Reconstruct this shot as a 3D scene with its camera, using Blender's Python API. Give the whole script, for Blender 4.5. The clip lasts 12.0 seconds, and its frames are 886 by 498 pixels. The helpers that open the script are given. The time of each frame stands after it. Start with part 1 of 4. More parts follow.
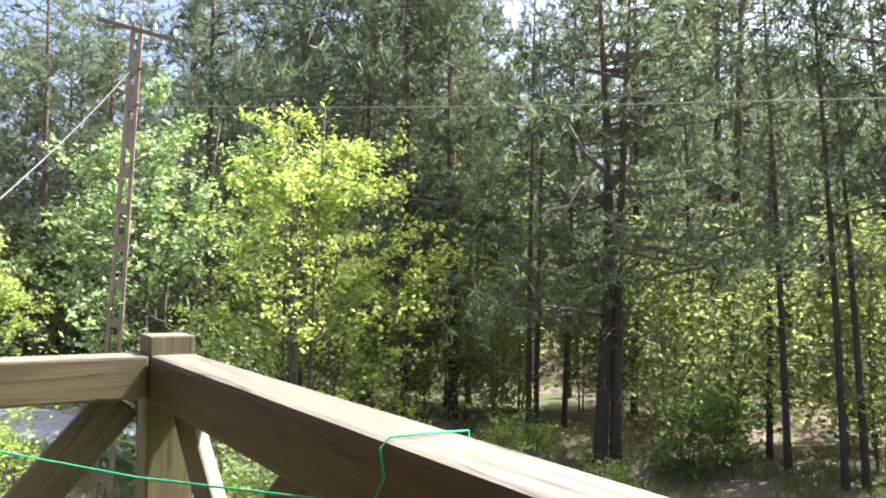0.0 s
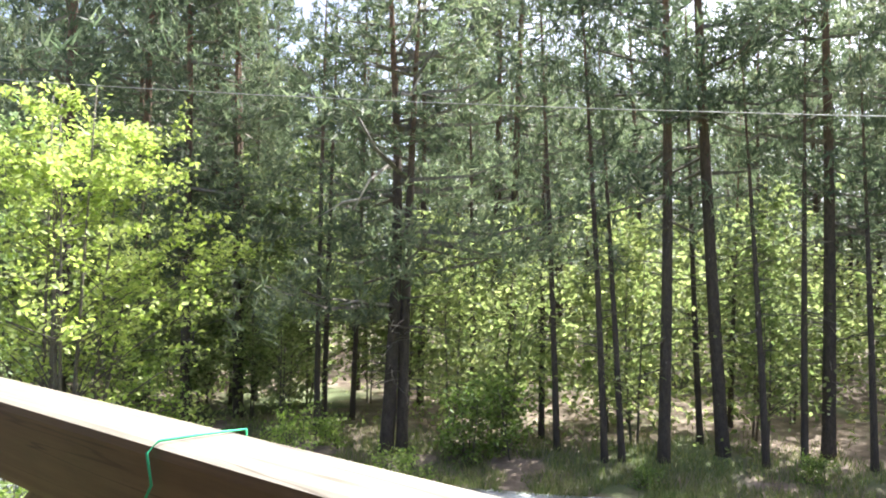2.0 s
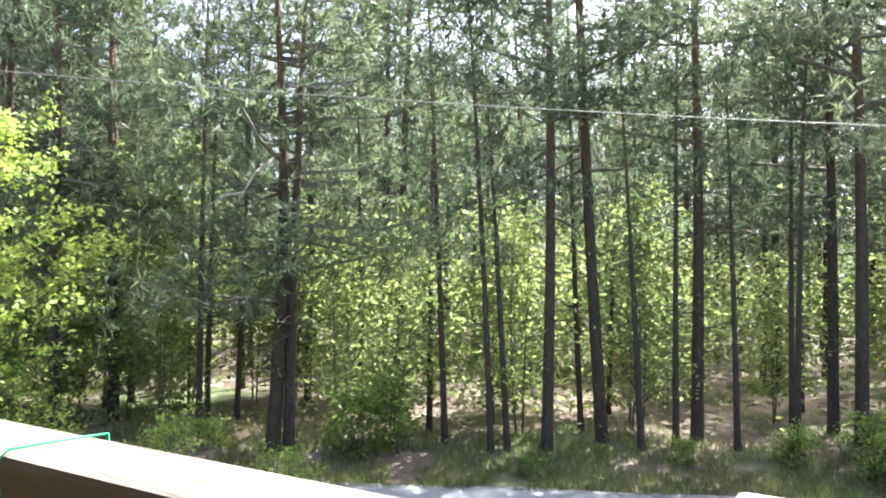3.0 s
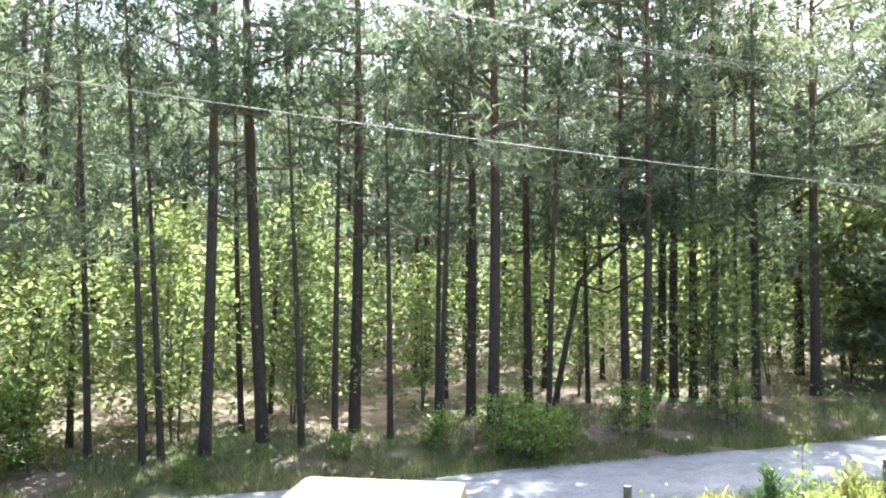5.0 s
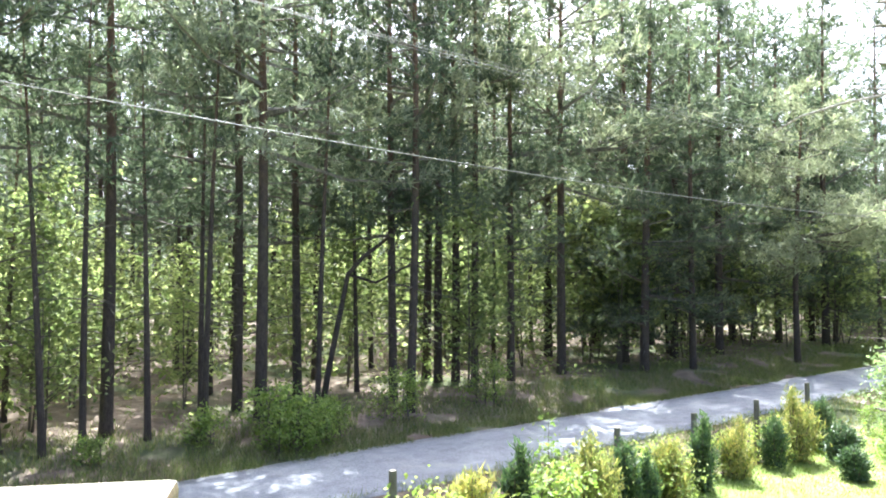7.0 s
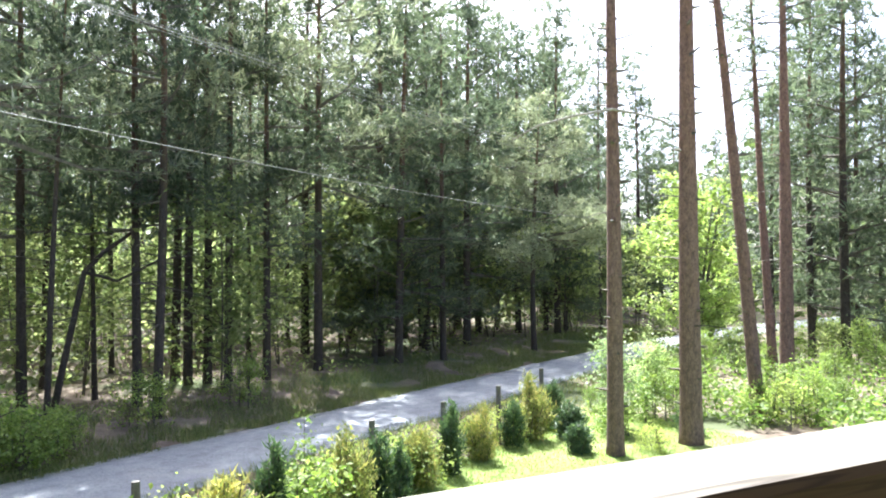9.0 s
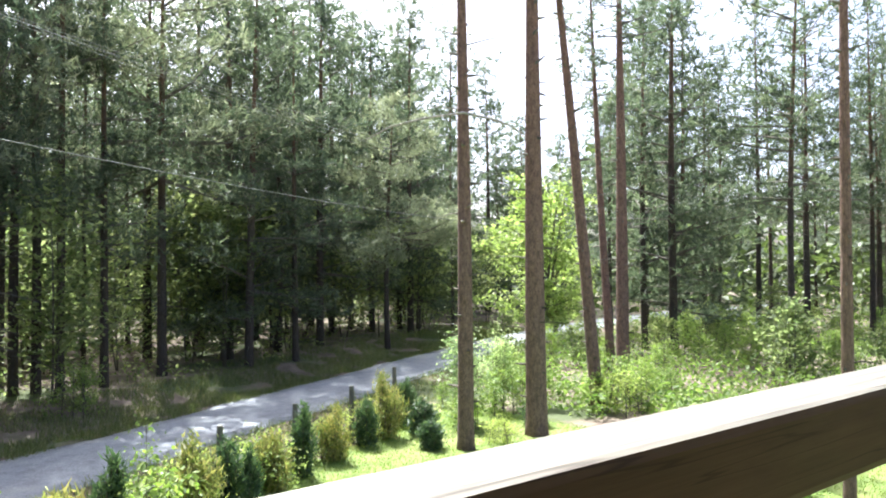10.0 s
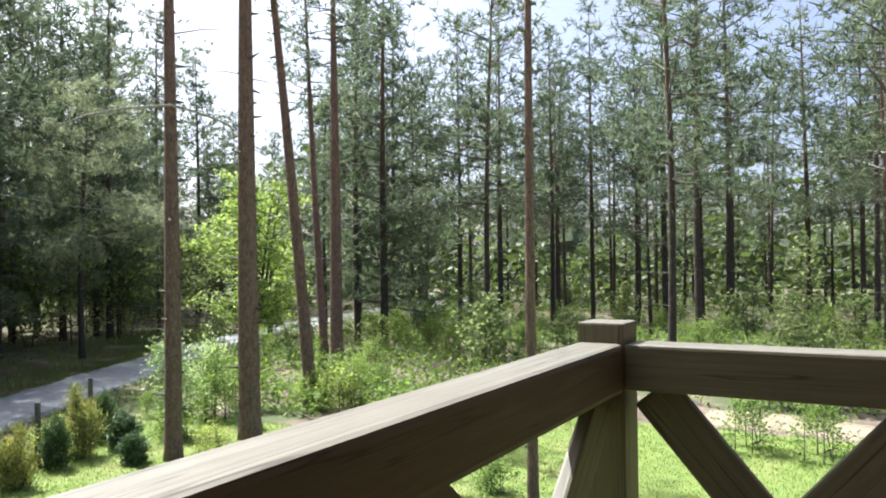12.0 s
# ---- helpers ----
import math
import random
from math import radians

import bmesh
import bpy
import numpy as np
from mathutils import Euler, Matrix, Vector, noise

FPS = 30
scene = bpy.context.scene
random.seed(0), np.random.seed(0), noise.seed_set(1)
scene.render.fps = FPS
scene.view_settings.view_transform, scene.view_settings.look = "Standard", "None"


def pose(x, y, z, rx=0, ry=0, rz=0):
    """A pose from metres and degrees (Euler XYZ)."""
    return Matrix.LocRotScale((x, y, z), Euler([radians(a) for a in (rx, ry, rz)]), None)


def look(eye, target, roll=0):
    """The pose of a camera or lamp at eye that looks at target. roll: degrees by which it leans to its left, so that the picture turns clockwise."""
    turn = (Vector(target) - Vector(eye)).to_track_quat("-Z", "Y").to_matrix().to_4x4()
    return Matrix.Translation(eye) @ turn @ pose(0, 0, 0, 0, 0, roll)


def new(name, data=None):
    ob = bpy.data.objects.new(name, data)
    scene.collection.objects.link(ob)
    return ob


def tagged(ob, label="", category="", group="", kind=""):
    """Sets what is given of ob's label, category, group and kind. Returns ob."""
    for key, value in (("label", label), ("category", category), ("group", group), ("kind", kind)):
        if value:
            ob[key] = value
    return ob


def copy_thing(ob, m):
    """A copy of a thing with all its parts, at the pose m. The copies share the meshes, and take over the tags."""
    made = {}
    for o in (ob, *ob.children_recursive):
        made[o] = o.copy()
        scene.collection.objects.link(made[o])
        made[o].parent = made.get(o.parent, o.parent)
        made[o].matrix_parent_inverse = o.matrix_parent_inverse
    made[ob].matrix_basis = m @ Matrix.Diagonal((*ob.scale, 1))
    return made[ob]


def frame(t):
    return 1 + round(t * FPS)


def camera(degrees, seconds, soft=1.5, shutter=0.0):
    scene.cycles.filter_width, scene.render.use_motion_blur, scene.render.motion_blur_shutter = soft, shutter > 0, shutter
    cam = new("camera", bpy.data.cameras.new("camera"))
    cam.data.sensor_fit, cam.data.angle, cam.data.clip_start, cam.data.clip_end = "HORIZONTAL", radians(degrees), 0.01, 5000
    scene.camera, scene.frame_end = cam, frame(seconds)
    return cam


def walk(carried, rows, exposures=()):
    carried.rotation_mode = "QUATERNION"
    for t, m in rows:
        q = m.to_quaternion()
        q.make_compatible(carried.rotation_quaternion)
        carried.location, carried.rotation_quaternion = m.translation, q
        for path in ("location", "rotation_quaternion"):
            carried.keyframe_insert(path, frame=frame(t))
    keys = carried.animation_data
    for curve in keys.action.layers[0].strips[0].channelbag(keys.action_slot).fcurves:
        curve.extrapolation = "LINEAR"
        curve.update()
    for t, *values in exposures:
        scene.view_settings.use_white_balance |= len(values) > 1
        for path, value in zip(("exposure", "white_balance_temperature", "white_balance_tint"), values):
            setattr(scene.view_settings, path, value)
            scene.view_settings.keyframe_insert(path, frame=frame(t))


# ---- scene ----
cam = camera(60.5, 12.0, soft=1.9)
PATH = [
    (0.0, -0.068, -0.017, 4.217, 92.595, -0.915, 56.077),
    (0.5, -0.071, -0.014, 4.216, 92.626, -0.898, 52.053),
    (1.0, -0.073, -0.010, 4.215, 92.639, -0.857, 47.709),
    (1.5, -0.076, -0.006, 4.214, 92.632, -0.758, 45.636),
    (2.0, -0.069, -0.000, 4.216, 92.330, -0.756, 40.346),
    (2.5, -0.061, 0.006, 4.217, 92.211, -0.647, 36.261),
    (2.7, -0.058, 0.008, 4.217, 92.106, -0.487, 34.521),
    (4.3, -0.003, 0.045, 4.211, 92.221, -0.549, 19.267),
    (4.5, 0.005, 0.050, 4.209, 92.242, -0.459, 16.200),
    (5.0, 0.018, 0.053, 4.209, 92.107, -0.344, 7.276),
    (5.5, 0.031, 0.056, 4.208, 91.843, -0.217, 2.561),
    (6.0, 0.045, 0.059, 4.207, 91.651, -0.156, -3.132),
    (6.5, 0.052, 0.060, 4.206, 91.581, -0.129, -6.861),
    (6.7, 0.055, 0.061, 4.205, 91.555, -0.083, -8.065),
    (8.3, 0.067, 0.045, 4.201, 91.268, -0.065, -19.291),
    (8.5, 0.067, 0.040, 4.200, 91.301, -0.008, -21.348),
    (9.0, 0.068, 0.029, 4.198, 91.226, 0.102, -27.971),
    (9.5, 0.061, 0.002, 4.205, 91.199, 0.199, -33.053),
    (10.0, 0.055, -0.025, 4.211, 91.124, 0.297, -38.943),
    (10.5, 0.048, -0.052, 4.217, 91.077, 0.377, -44.212),
    (11.0, 0.035, -0.066, 4.221, 91.017, 0.506, -49.928),
    (11.5, 0.022, -0.080, 4.225, 90.974, 0.582, -54.969),
    (12.0, 0.009, -0.095, 4.228, 90.885, 0.666, -60.170),
]
walk(cam, [(r[0], pose(*r[1:])) for r in PATH], exposures=[(0.0, 2.0, 6350, 11), (2.5, 2.45, 6200, 11), (5.5, 2.68, 6000, 10), (8.5, 2.4, 5950, 9), (10.5, 1.74, 6050, 8), (12.0, 1.3, 6100, 7)])

# ---- light ----
SUN_AZ, SUN_EL = 14.0, 56.0     # degrees right of +Y, degrees above the horizon
world = bpy.data.worlds.new("sky")
scene.world = world
world.use_nodes = True
wn = world.node_tree
sky = wn.nodes.new("ShaderNodeTexSky")
sky.sky_type = "NISHITA"
sky.sun_disc = False
sky.sun_elevation = radians(SUN_EL)
sky.sun_rotation = radians(SUN_AZ)
sky.air_density, sky.dust_density, sky.ozone_density = 0.5, 4.5, 0.3
wn.links.new(sky.outputs[0], wn.nodes["Background"].inputs[0])
wn.nodes["Background"].inputs[1].default_value = 0.135
sun = new("sun", bpy.data.lights.new("sun", "SUN"))
sun.data.energy, sun.data.angle, sun.data.color = 4.2, radians(0.55), (1.0, 0.98, 0.92)
sun.matrix_world = look((0, 0, 0), (-math.sin(radians(SUN_AZ)) * math.cos(radians(SUN_EL)),
                                    -math.cos(radians(SUN_AZ)) * math.cos(radians(SUN_EL)), -math.sin(radians(SUN_EL))))


# ---- materials ----
def material(name):
    m = bpy.data.materials.new(name)
    m.use_nodes = True
    n = m.node_tree.nodes
    return m, m.node_tree, n["Principled BSDF"], n["Material Output"]


def ramp(tree, fac, stops):
    r = tree.nodes.new("ShaderNodeValToRGB")
    while len(r.color_ramp.elements) < len(stops):
        r.color_ramp.elements.new(0.5)
    for e, (p, c) in zip(r.color_ramp.elements, stops):
        e.position, e.color = p, (*c, 1)
    tree.links.new(fac, r.inputs[0])
    return r.outputs[0]


def noise_tex(tree, scale, detail=4, rough=0.55, stretch=None, space="Object"):
    c = tree.nodes.new("ShaderNodeTexCoord")
    t = tree.nodes.new("ShaderNodeTexNoise")
    t.inputs["Scale"].default_value, t.inputs["Detail"].default_value, t.inputs["Roughness"].default_value = scale, detail, rough
    if stretch:
        mp = tree.nodes.new("ShaderNodeMapping")
        mp.inputs["Scale"].default_value = stretch
        tree.links.new(c.outputs[space], mp.inputs[0])
        tree.links.new(mp.outputs[0], t.inputs["Vector"])
    else:
        tree.links.new(c.outputs[space], t.inputs["Vector"])
    return t.outputs["Fac"]


def mix(tree, fac, a, b, kind="MIX"):
    m = tree.nodes.new("ShaderNodeMix")
    m.data_type, m.blend_type = "RGBA", kind
    for sock, v in ((m.inputs[0], fac), (m.inputs[6], a), (m.inputs[7], b)):
        if isinstance(v, (int, float)):
            sock.default_value = v
        elif isinstance(v, tuple):
            sock.default_value = (*v, 1)
        else:
            tree.links.new(v, sock)
    return m.outputs[2]


def bump(tree, bsdf, height, strength, dist=0.01):
    b = tree.nodes.new("ShaderNodeBump")
    b.inputs["Strength"].default_value, b.inputs["Distance"].default_value = strength, dist
    tree.links.new(height, b.inputs["Height"])
    tree.links.new(b.outputs[0], bsdf.inputs["Normal"])


def leaf_material(name, stops, through_col, share, rough=0.5):
    """Leaves that let some of the light through; every leaf has its own tone."""
    m, t, p, out = material(name)
    g = t.nodes.new("ShaderNodeNewGeometry")
    o = t.nodes.new("ShaderNodeObjectInfo")
    col = ramp(t, g.outputs["Random Per Island"], stops)
    tone = ramp(t, o.outputs["Random"], [(0, (0.75, 0.78, 0.75)), (1, (1.15, 1.1, 1.0))])
    col = mix(t, 1.0, col, tone, "MULTIPLY")
    t.links.new(col, p.inputs["Base Color"])
    p.inputs["Roughness"].default_value = rough
    p.inputs["Specular IOR Level"].default_value = 0.35
    tr = t.nodes.new("ShaderNodeBsdfTranslucent")
    t.links.new(mix(t, 1.0, col, through_col, "MULTIPLY"), tr.inputs[0])
    ms = t.nodes.new("ShaderNodeMixShader")
    ms.inputs[0].default_value = share
    t.links.new(p.outputs[0], ms.inputs[1])
    t.links.new(tr.outputs[0], ms.inputs[2])
    t.links.new(ms.outputs[0], out.inputs[0])
    return m


NEEDLES = leaf_material("pine_needles", [(0, (0.06, 0.08, 0.056)), (0.6, (0.1, 0.124, 0.09)), (1, (0.16, 0.18, 0.13))], (1.75, 1.9, 1.5), 0.5, 0.5)
# lighter copy of the needles: sunlight on the boughs is put into the colour
NEEDLES_SUNLIT = leaf_material("sunlit_pine_needles", [(0, (0.2, 0.23, 0.16)), (0.6, (0.32, 0.35, 0.26)), (1, (0.44, 0.46, 0.35))], (1.1, 1.15, 0.9), 0.5, 0.45)
LEAF_FOREST = leaf_material("forest_leaves", [(0, (0.095, 0.135, 0.056)), (0.5, (0.168, 0.208, 0.095)), (1, (0.262, 0.297, 0.152))], (1.85, 1.9, 1.55), 0.61)
LEAF_YELLOW = leaf_material("young_yellow_green_leaves", [(0, (0.23, 0.305, 0.09)), (0.5, (0.395, 0.465, 0.165)), (1, (0.54, 0.585, 0.265))], (1.2, 1.3, 0.8), 0.56)
LEAF_PALE = leaf_material("pale_green_leaves", [(0, (0.2, 0.29, 0.14)), (0.5, (0.34, 0.44, 0.24)), (1, (0.54, 0.61, 0.41))], (1.2, 1.3, 0.85), 0.5, 0.38)
LEAF_BUSH = leaf_material("shrub_leaves", [(0, (0.13, 0.2, 0.055)), (0.5, (0.22, 0.3, 0.085)), (1, (0.35, 0.41, 0.15))], (1.25, 1.45, 0.85), 0.45)
LEAF_THUJA = leaf_material("golden_conifer_sprays", [(0, (0.18, 0.22, 0.07)), (0.5, (0.34, 0.35, 0.13)), (1, (0.56, 0.46, 0.2))], (1.1, 1.2, 0.8), 0.4)
LEAF_JUNIPER = leaf_material("dark_conifer_sprays", [(0, (0.05, 0.09, 0.05)), (0.5, (0.09, 0.15, 0.08)), (1, (0.16, 0.23, 0.11))], (1.1, 1.2, 0.8), 0.35)
LEAF_FAR = leaf_material("far_foliage", [(0, (0.07, 0.09, 0.05)), (0.5, (0.11, 0.14, 0.07)), (1, (0.18, 0.23, 0.09))], (1.2, 1.4, 0.8), 0.35)
LEAF_LIME = leaf_material("bright_green_leaves", [(0, (0.2, 0.28, 0.09)), (0.5, (0.33, 0.43, 0.16)), (1, (0.48, 0.56, 0.26))], (1.15, 1.25, 0.8), 0.5)
GRASS = leaf_material("grass_blades", [(0, (0.11, 0.19, 0.04)), (0.5, (0.19, 0.28, 0.06)), (1, (0.32, 0.36, 0.12))], (1.2, 1.35, 0.7), 0.4)
DRY_GRASS = leaf_material("verge_grass_blades", [(0, (0.08, 0.13, 0.04)), (0.5, (0.15, 0.2, 0.07)), (1, (0.32, 0.3, 0.17))], (1.2, 1.3, 0.8), 0.35)


def bark_material(name, low, high, z0, z1):
    """Scots pine: grey furrowed plates low on the trunk, orange flaking bark higher up."""
    m, t, p, _ = material(name)
    c = t.nodes.new("ShaderNodeTexCoord")
    sp = t.nodes.new("ShaderNodeSeparateXYZ")
    t.links.new(c.outputs["Object"], sp.inputs[0])
    mr = t.nodes.new("ShaderNodeMapRange")
    mr.inputs[1].default_value, mr.inputs[2].default_value = z0, z1
    t.links.new(sp.outputs[2], mr.inputs[0])
    plates = noise_tex(t, 9, 5, 0.75, (1.4, 1.4, 0.6))
    fine = noise_tex(t, 45, 3, 0.6, (1, 1, 0.4))
    base = mix(t, mr.outputs[0], low, high)
    dark = ramp(t, plates, [(0.32, (0.5, 0.48, 0.46)), (0.62, (1.25, 1.2, 1.15))])
    col = mix(t, 1.0, base, dark, "MULTIPLY")
    scale = t.nodes.new("ShaderNodeTexVoronoi")
    scale.feature = "DISTANCE_TO_EDGE"
    scale.inputs["Scale"].default_value = 17
    mp = t.nodes.new("ShaderNodeMapping")
    mp.inputs["Scale"].default_value = (1, 1, 0.6)
    t.links.new(c.outputs["Object"], mp.inputs[0])
    t.links.new(mp.outputs[0], scale.inputs["Vector"])
    col = mix(t, ramp(t, scale.outputs["Distance"], [(0.0, (0.4, 0.4, 0.4)), (0.12, (0, 0, 0))]), col, (0.06, 0.045, 0.04))
    col = mix(t, 0.5, col, ramp(t, fine, [(0.3, (0.5, 0.5, 0.5)), (0.7, (1.2, 1.2, 1.2))]), "MULTIPLY")
    t.links.new(col, p.inputs["Base Color"])
    p.inputs["Roughness"].default_value = 0.9
    bump(t, p, plates, 0.9, 0.03)
    return m


BARK = bark_material("pine_bark", (0.068, 0.057, 0.047), (0.2, 0.125, 0.08), 5.0, 11.0)
BARK_RED = bark_material("reddish_pine_bark", (0.205, 0.14, 0.122), (0.275, 0.165, 0.128), 2.0, 9.0)
BARK_GREY = bark_material("grey_bark", (0.13, 0.12, 0.1), (0.2, 0.19, 0.16), 3.0, 8.0)
DEADWOOD = bark_material("bare_grey_branches", (0.38, 0.36, 0.33), (0.42, 0.4, 0.36), 0, 8.0)


def timber_material(name, a, b, c, top_glare=True):
    m, t, p, _ = material(name)
    grain = noise_tex(t, 6, 6, 0.65, (0.35, 9, 9))
    fine = noise_tex(t, 30, 3, 0.6, (0.2, 8, 8))
    blot = noise_tex(t, 2.2, 3, 0.6)
    knots = t.nodes.new("ShaderNodeTexVoronoi")
    knots.inputs["Scale"].default_value = 2.6
    mp = t.nodes.new("ShaderNodeMapping")
    mp.inputs["Scale"].default_value = (1.0, 3.2, 3.2)
    cc = t.nodes.new("ShaderNodeTexCoord")
    t.links.new(cc.outputs["Object"], mp.inputs[0])
    t.links.new(mp.outputs[0], knots.inputs["Vector"])
    col = ramp(t, grain, [(0.25, a), (0.5, b), (0.78, c)])
    col = mix(t, 0.25, col, ramp(t, fine, [(0.3, (0.55, 0.52, 0.46)), (0.7, (1.15, 1.15, 1.1))]), "MULTIPLY")
    col = mix(t, 0.45, col, ramp(t, blot, [(0.3, (0.68, 0.72, 0.6)), (0.7, (1.12, 1.08, 1.0))]), "MULTIPLY")
    col = mix(t, ramp(t, knots.outputs["Distance"], [(0.03, (0.8, 0.8, 0.8)), (0.1, (0, 0, 0))]), col, (0.09, 0.05, 0.025))
    # long drying cracks and smeared dark stains
    crack = noise_tex(t, 2.0, 3, 0.5, (0.35, 11, 11))
    col = mix(t, ramp(t, crack, [(0.485, (0, 0, 0)), (0.497, (0.85, 0.85, 0.85)), (0.503, (0.85, 0.85, 0.85)), (0.515, (0, 0, 0))]), col, (0.035, 0.024, 0.014))
    stain = noise_tex(t, 5.0, 5, 0.7, (0.5, 1.6, 1.6))
    col = mix(t, ramp(t, stain, [(0.55, (0, 0, 0)), (0.72, (0.6, 0.6, 0.6))]), col, (0.06, 0.04, 0.022))
    if top_glare:
        # upper faces are paler and greyer: sun glare on them put into the colour
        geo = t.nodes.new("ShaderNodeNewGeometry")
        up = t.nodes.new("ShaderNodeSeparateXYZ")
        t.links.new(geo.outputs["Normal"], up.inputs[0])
        glare_mask = mix(t, 1.0, ramp(t, up.outputs[2], [(0.55, (0, 0, 0)), (0.9, (1, 1, 1))]), ramp(t, blot, [(0.25, (0.55, 0.55, 0.55)), (0.6, (1, 1, 1))]), "MULTIPLY")
        col = mix(t, glare_mask, col, mix(t, ramp(t, crack, [(0.48, (0, 0, 0)), (0.495, (0.8, 0.8, 0.8)), (0.505, (0.8, 0.8, 0.8)), (0.52, (0, 0, 0))]), ramp(t, grain, [(0.25, (0.108, 0.098, 0.077)), (0.6, (0.21, 0.195, 0.16))]), (0.07, 0.055, 0.04)))
    t.links.new(col, p.inputs["Base Color"])
    p.inputs["Roughness"].default_value = 0.55
    bump(t, p, grain, 0.35, 0.004)
    return m


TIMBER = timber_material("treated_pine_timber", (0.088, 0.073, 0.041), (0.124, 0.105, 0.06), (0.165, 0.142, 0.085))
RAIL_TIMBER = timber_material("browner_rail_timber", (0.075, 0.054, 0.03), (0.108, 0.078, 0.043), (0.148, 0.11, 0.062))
PLANK = timber_material("deck_boards", (0.09, 0.07, 0.05), (0.13, 0.1, 0.07), (0.18, 0.14, 0.1), False)


def plain(name, a, b, scale, rough=0.8, bumpy=0.3, metal=0.0):
    m, t, p, _ = material(name)
    n1, n2 = noise_tex(t, scale, 5), noise_tex(t, scale * 9, 3)
    col = mix(t, 0.35, ramp(t, n1, [(0.3, a), (0.7, b)]), ramp(t, n2, [(0.3, (0.5, 0.5, 0.5)), (0.7, (1.3, 1.3, 1.3))]), "MULTIPLY")
    t.links.new(col, p.inputs["Base Color"])
    p.inputs["Roughness"].default_value, p.inputs["Metallic"].default_value = rough, metal
    bump(t, p, n2, bumpy, 0.01)
    return m


CONCRETE = plain("weathered_concrete", (0.15, 0.105, 0.094), (0.28, 0.22, 0.2), 2.0)
STEEL = plain("rusty_steel", (0.12, 0.08, 0.06), (0.2, 0.14, 0.1), 6, 0.6, 0.2, 0.6)
PORCELAIN = plain("white_porcelain", (0.75, 0.75, 0.74), (0.85, 0.85, 0.84), 3, 0.2, 0.0)
WIRE = plain("aluminium_wire", (0.2, 0.2, 0.2), (0.28, 0.28, 0.28), 5, 0.6, 0.0, 0.3)
CABLE = plain("grey_cable", (0.1, 0.1, 0.108), (0.15, 0.15, 0.158), 5, 0.65, 0.0)
STRING = plain("green_string", (0.02, 0.36, 0.17), (0.05, 0.5, 0.26), 30, 0.6, 0.2)
POST_GREY = plain("grey_fence_post", (0.09, 0.085, 0.075), (0.16, 0.15, 0.135), 8)
# for the unseen house parts; dark so that little light bounces back
UNSEEN_HOUSE = plain("dark_brown_unseen_house", (0.06, 0.038, 0.025), (0.1, 0.065, 0.04), 1.5)


def ground_material(name, stops, patch, patch_lo, patch_hi, scale):
    m, t, p, _ = material(name)
    big, mid, fine = noise_tex(t, scale, 4), noise_tex(t, scale * 7, 5, 0.65), noise_tex(t, scale * 60, 4, 0.7)
    col = ramp(t, mid, stops)
    col = mix(t, ramp(t, big, [(patch_lo, (0, 0, 0)), (patch_hi, (1, 1, 1))]), col, patch)
    col = mix(t, 0.6, col, ramp(t, fine, [(0.3, (0.45, 0.45, 0.45)), (0.7, (1.4, 1.4, 1.4))]), "MULTIPLY")
    t.links.new(col, p.inputs["Base Color"])
    p.inputs["Roughness"].default_value = 0.95
    bump(t, p, mid, 0.6, 0.06)
    return m


SOIL = ground_material("forest_litter", [(0.3, (0.1, 0.076, 0.056)), (0.5, (0.18, 0.137, 0.102)), (0.7, (0.3, 0.24, 0.188))], (0.09, 0.11, 0.045), 0.5, 0.6, 0.22)
LAWN = ground_material("lawn_ground", [(0.3, (0.12, 0.18, 0.04)), (0.7, (0.22, 0.28, 0.07))], (0.26, 0.27, 0.1), 0.55, 0.7, 0.4)
ROAD = ground_material("worn_grey_asphalt", [(0.3, (0.23, 0.24, 0.26)), (0.5, (0.3, 0.315, 0.34)), (0.75, (0.38, 0.39, 0.41))], (0.42, 0.42, 0.41), 0.6, 0.75, 0.35)
SAND = ground_material("sandy_path", [(0.3, (0.27, 0.21, 0.15)), (0.7, (0.39, 0.32, 0.24))], (0.3, 0.28, 0.16), 0.6, 0.75, 0.5)


# ---- helpers for meshes ----
def part(name, mesh, mat, parent=None, label="", m=None):
    """One mesh object, from a bmesh or a mesh, under a thing or a part."""
    if isinstance(mesh, bmesh.types.BMesh):
        me = bpy.data.meshes.new(name)
        mesh.to_mesh(me)
        mesh.free()
    else:
        me = mesh
    if mat is not None and not me.materials:
        me.materials.append(mat)
    ob = new(name, me)
    if m is not None:
        ob.matrix_basis = m
    if parent is not None:
        ob.parent = parent
    if label:
        ob["label"] = label
    return ob


def raw(name, verts, faces, smooth=False):
    me = bpy.data.meshes.new(name)
    me.from_pydata([tuple(v) for v in verts], [], [tuple(f) for f in faces])
    if smooth:
        me.polygons.foreach_set("use_smooth", [True] * len(me.polygons))
    me.update()
    return me


def beam(length, w, h, bev=0.008, cut=0.0):
    """A squared timber along X with eased edges; cut slants its two ends."""
    bm = bmesh.new()
    bmesh.ops.create_cube(bm, size=1.0)
    for v in bm.verts:
        v.co = Vector((v.co.x * length, v.co.y * w, v.co.z * h))
        v.co.x += cut * (1 if v.co.z > 0 else -1) * h / 2
    bmesh.ops.bevel(bm, geom=bm.edges[:], offset=bev, segments=2, affect="EDGES", profile=0.6)
    return bm


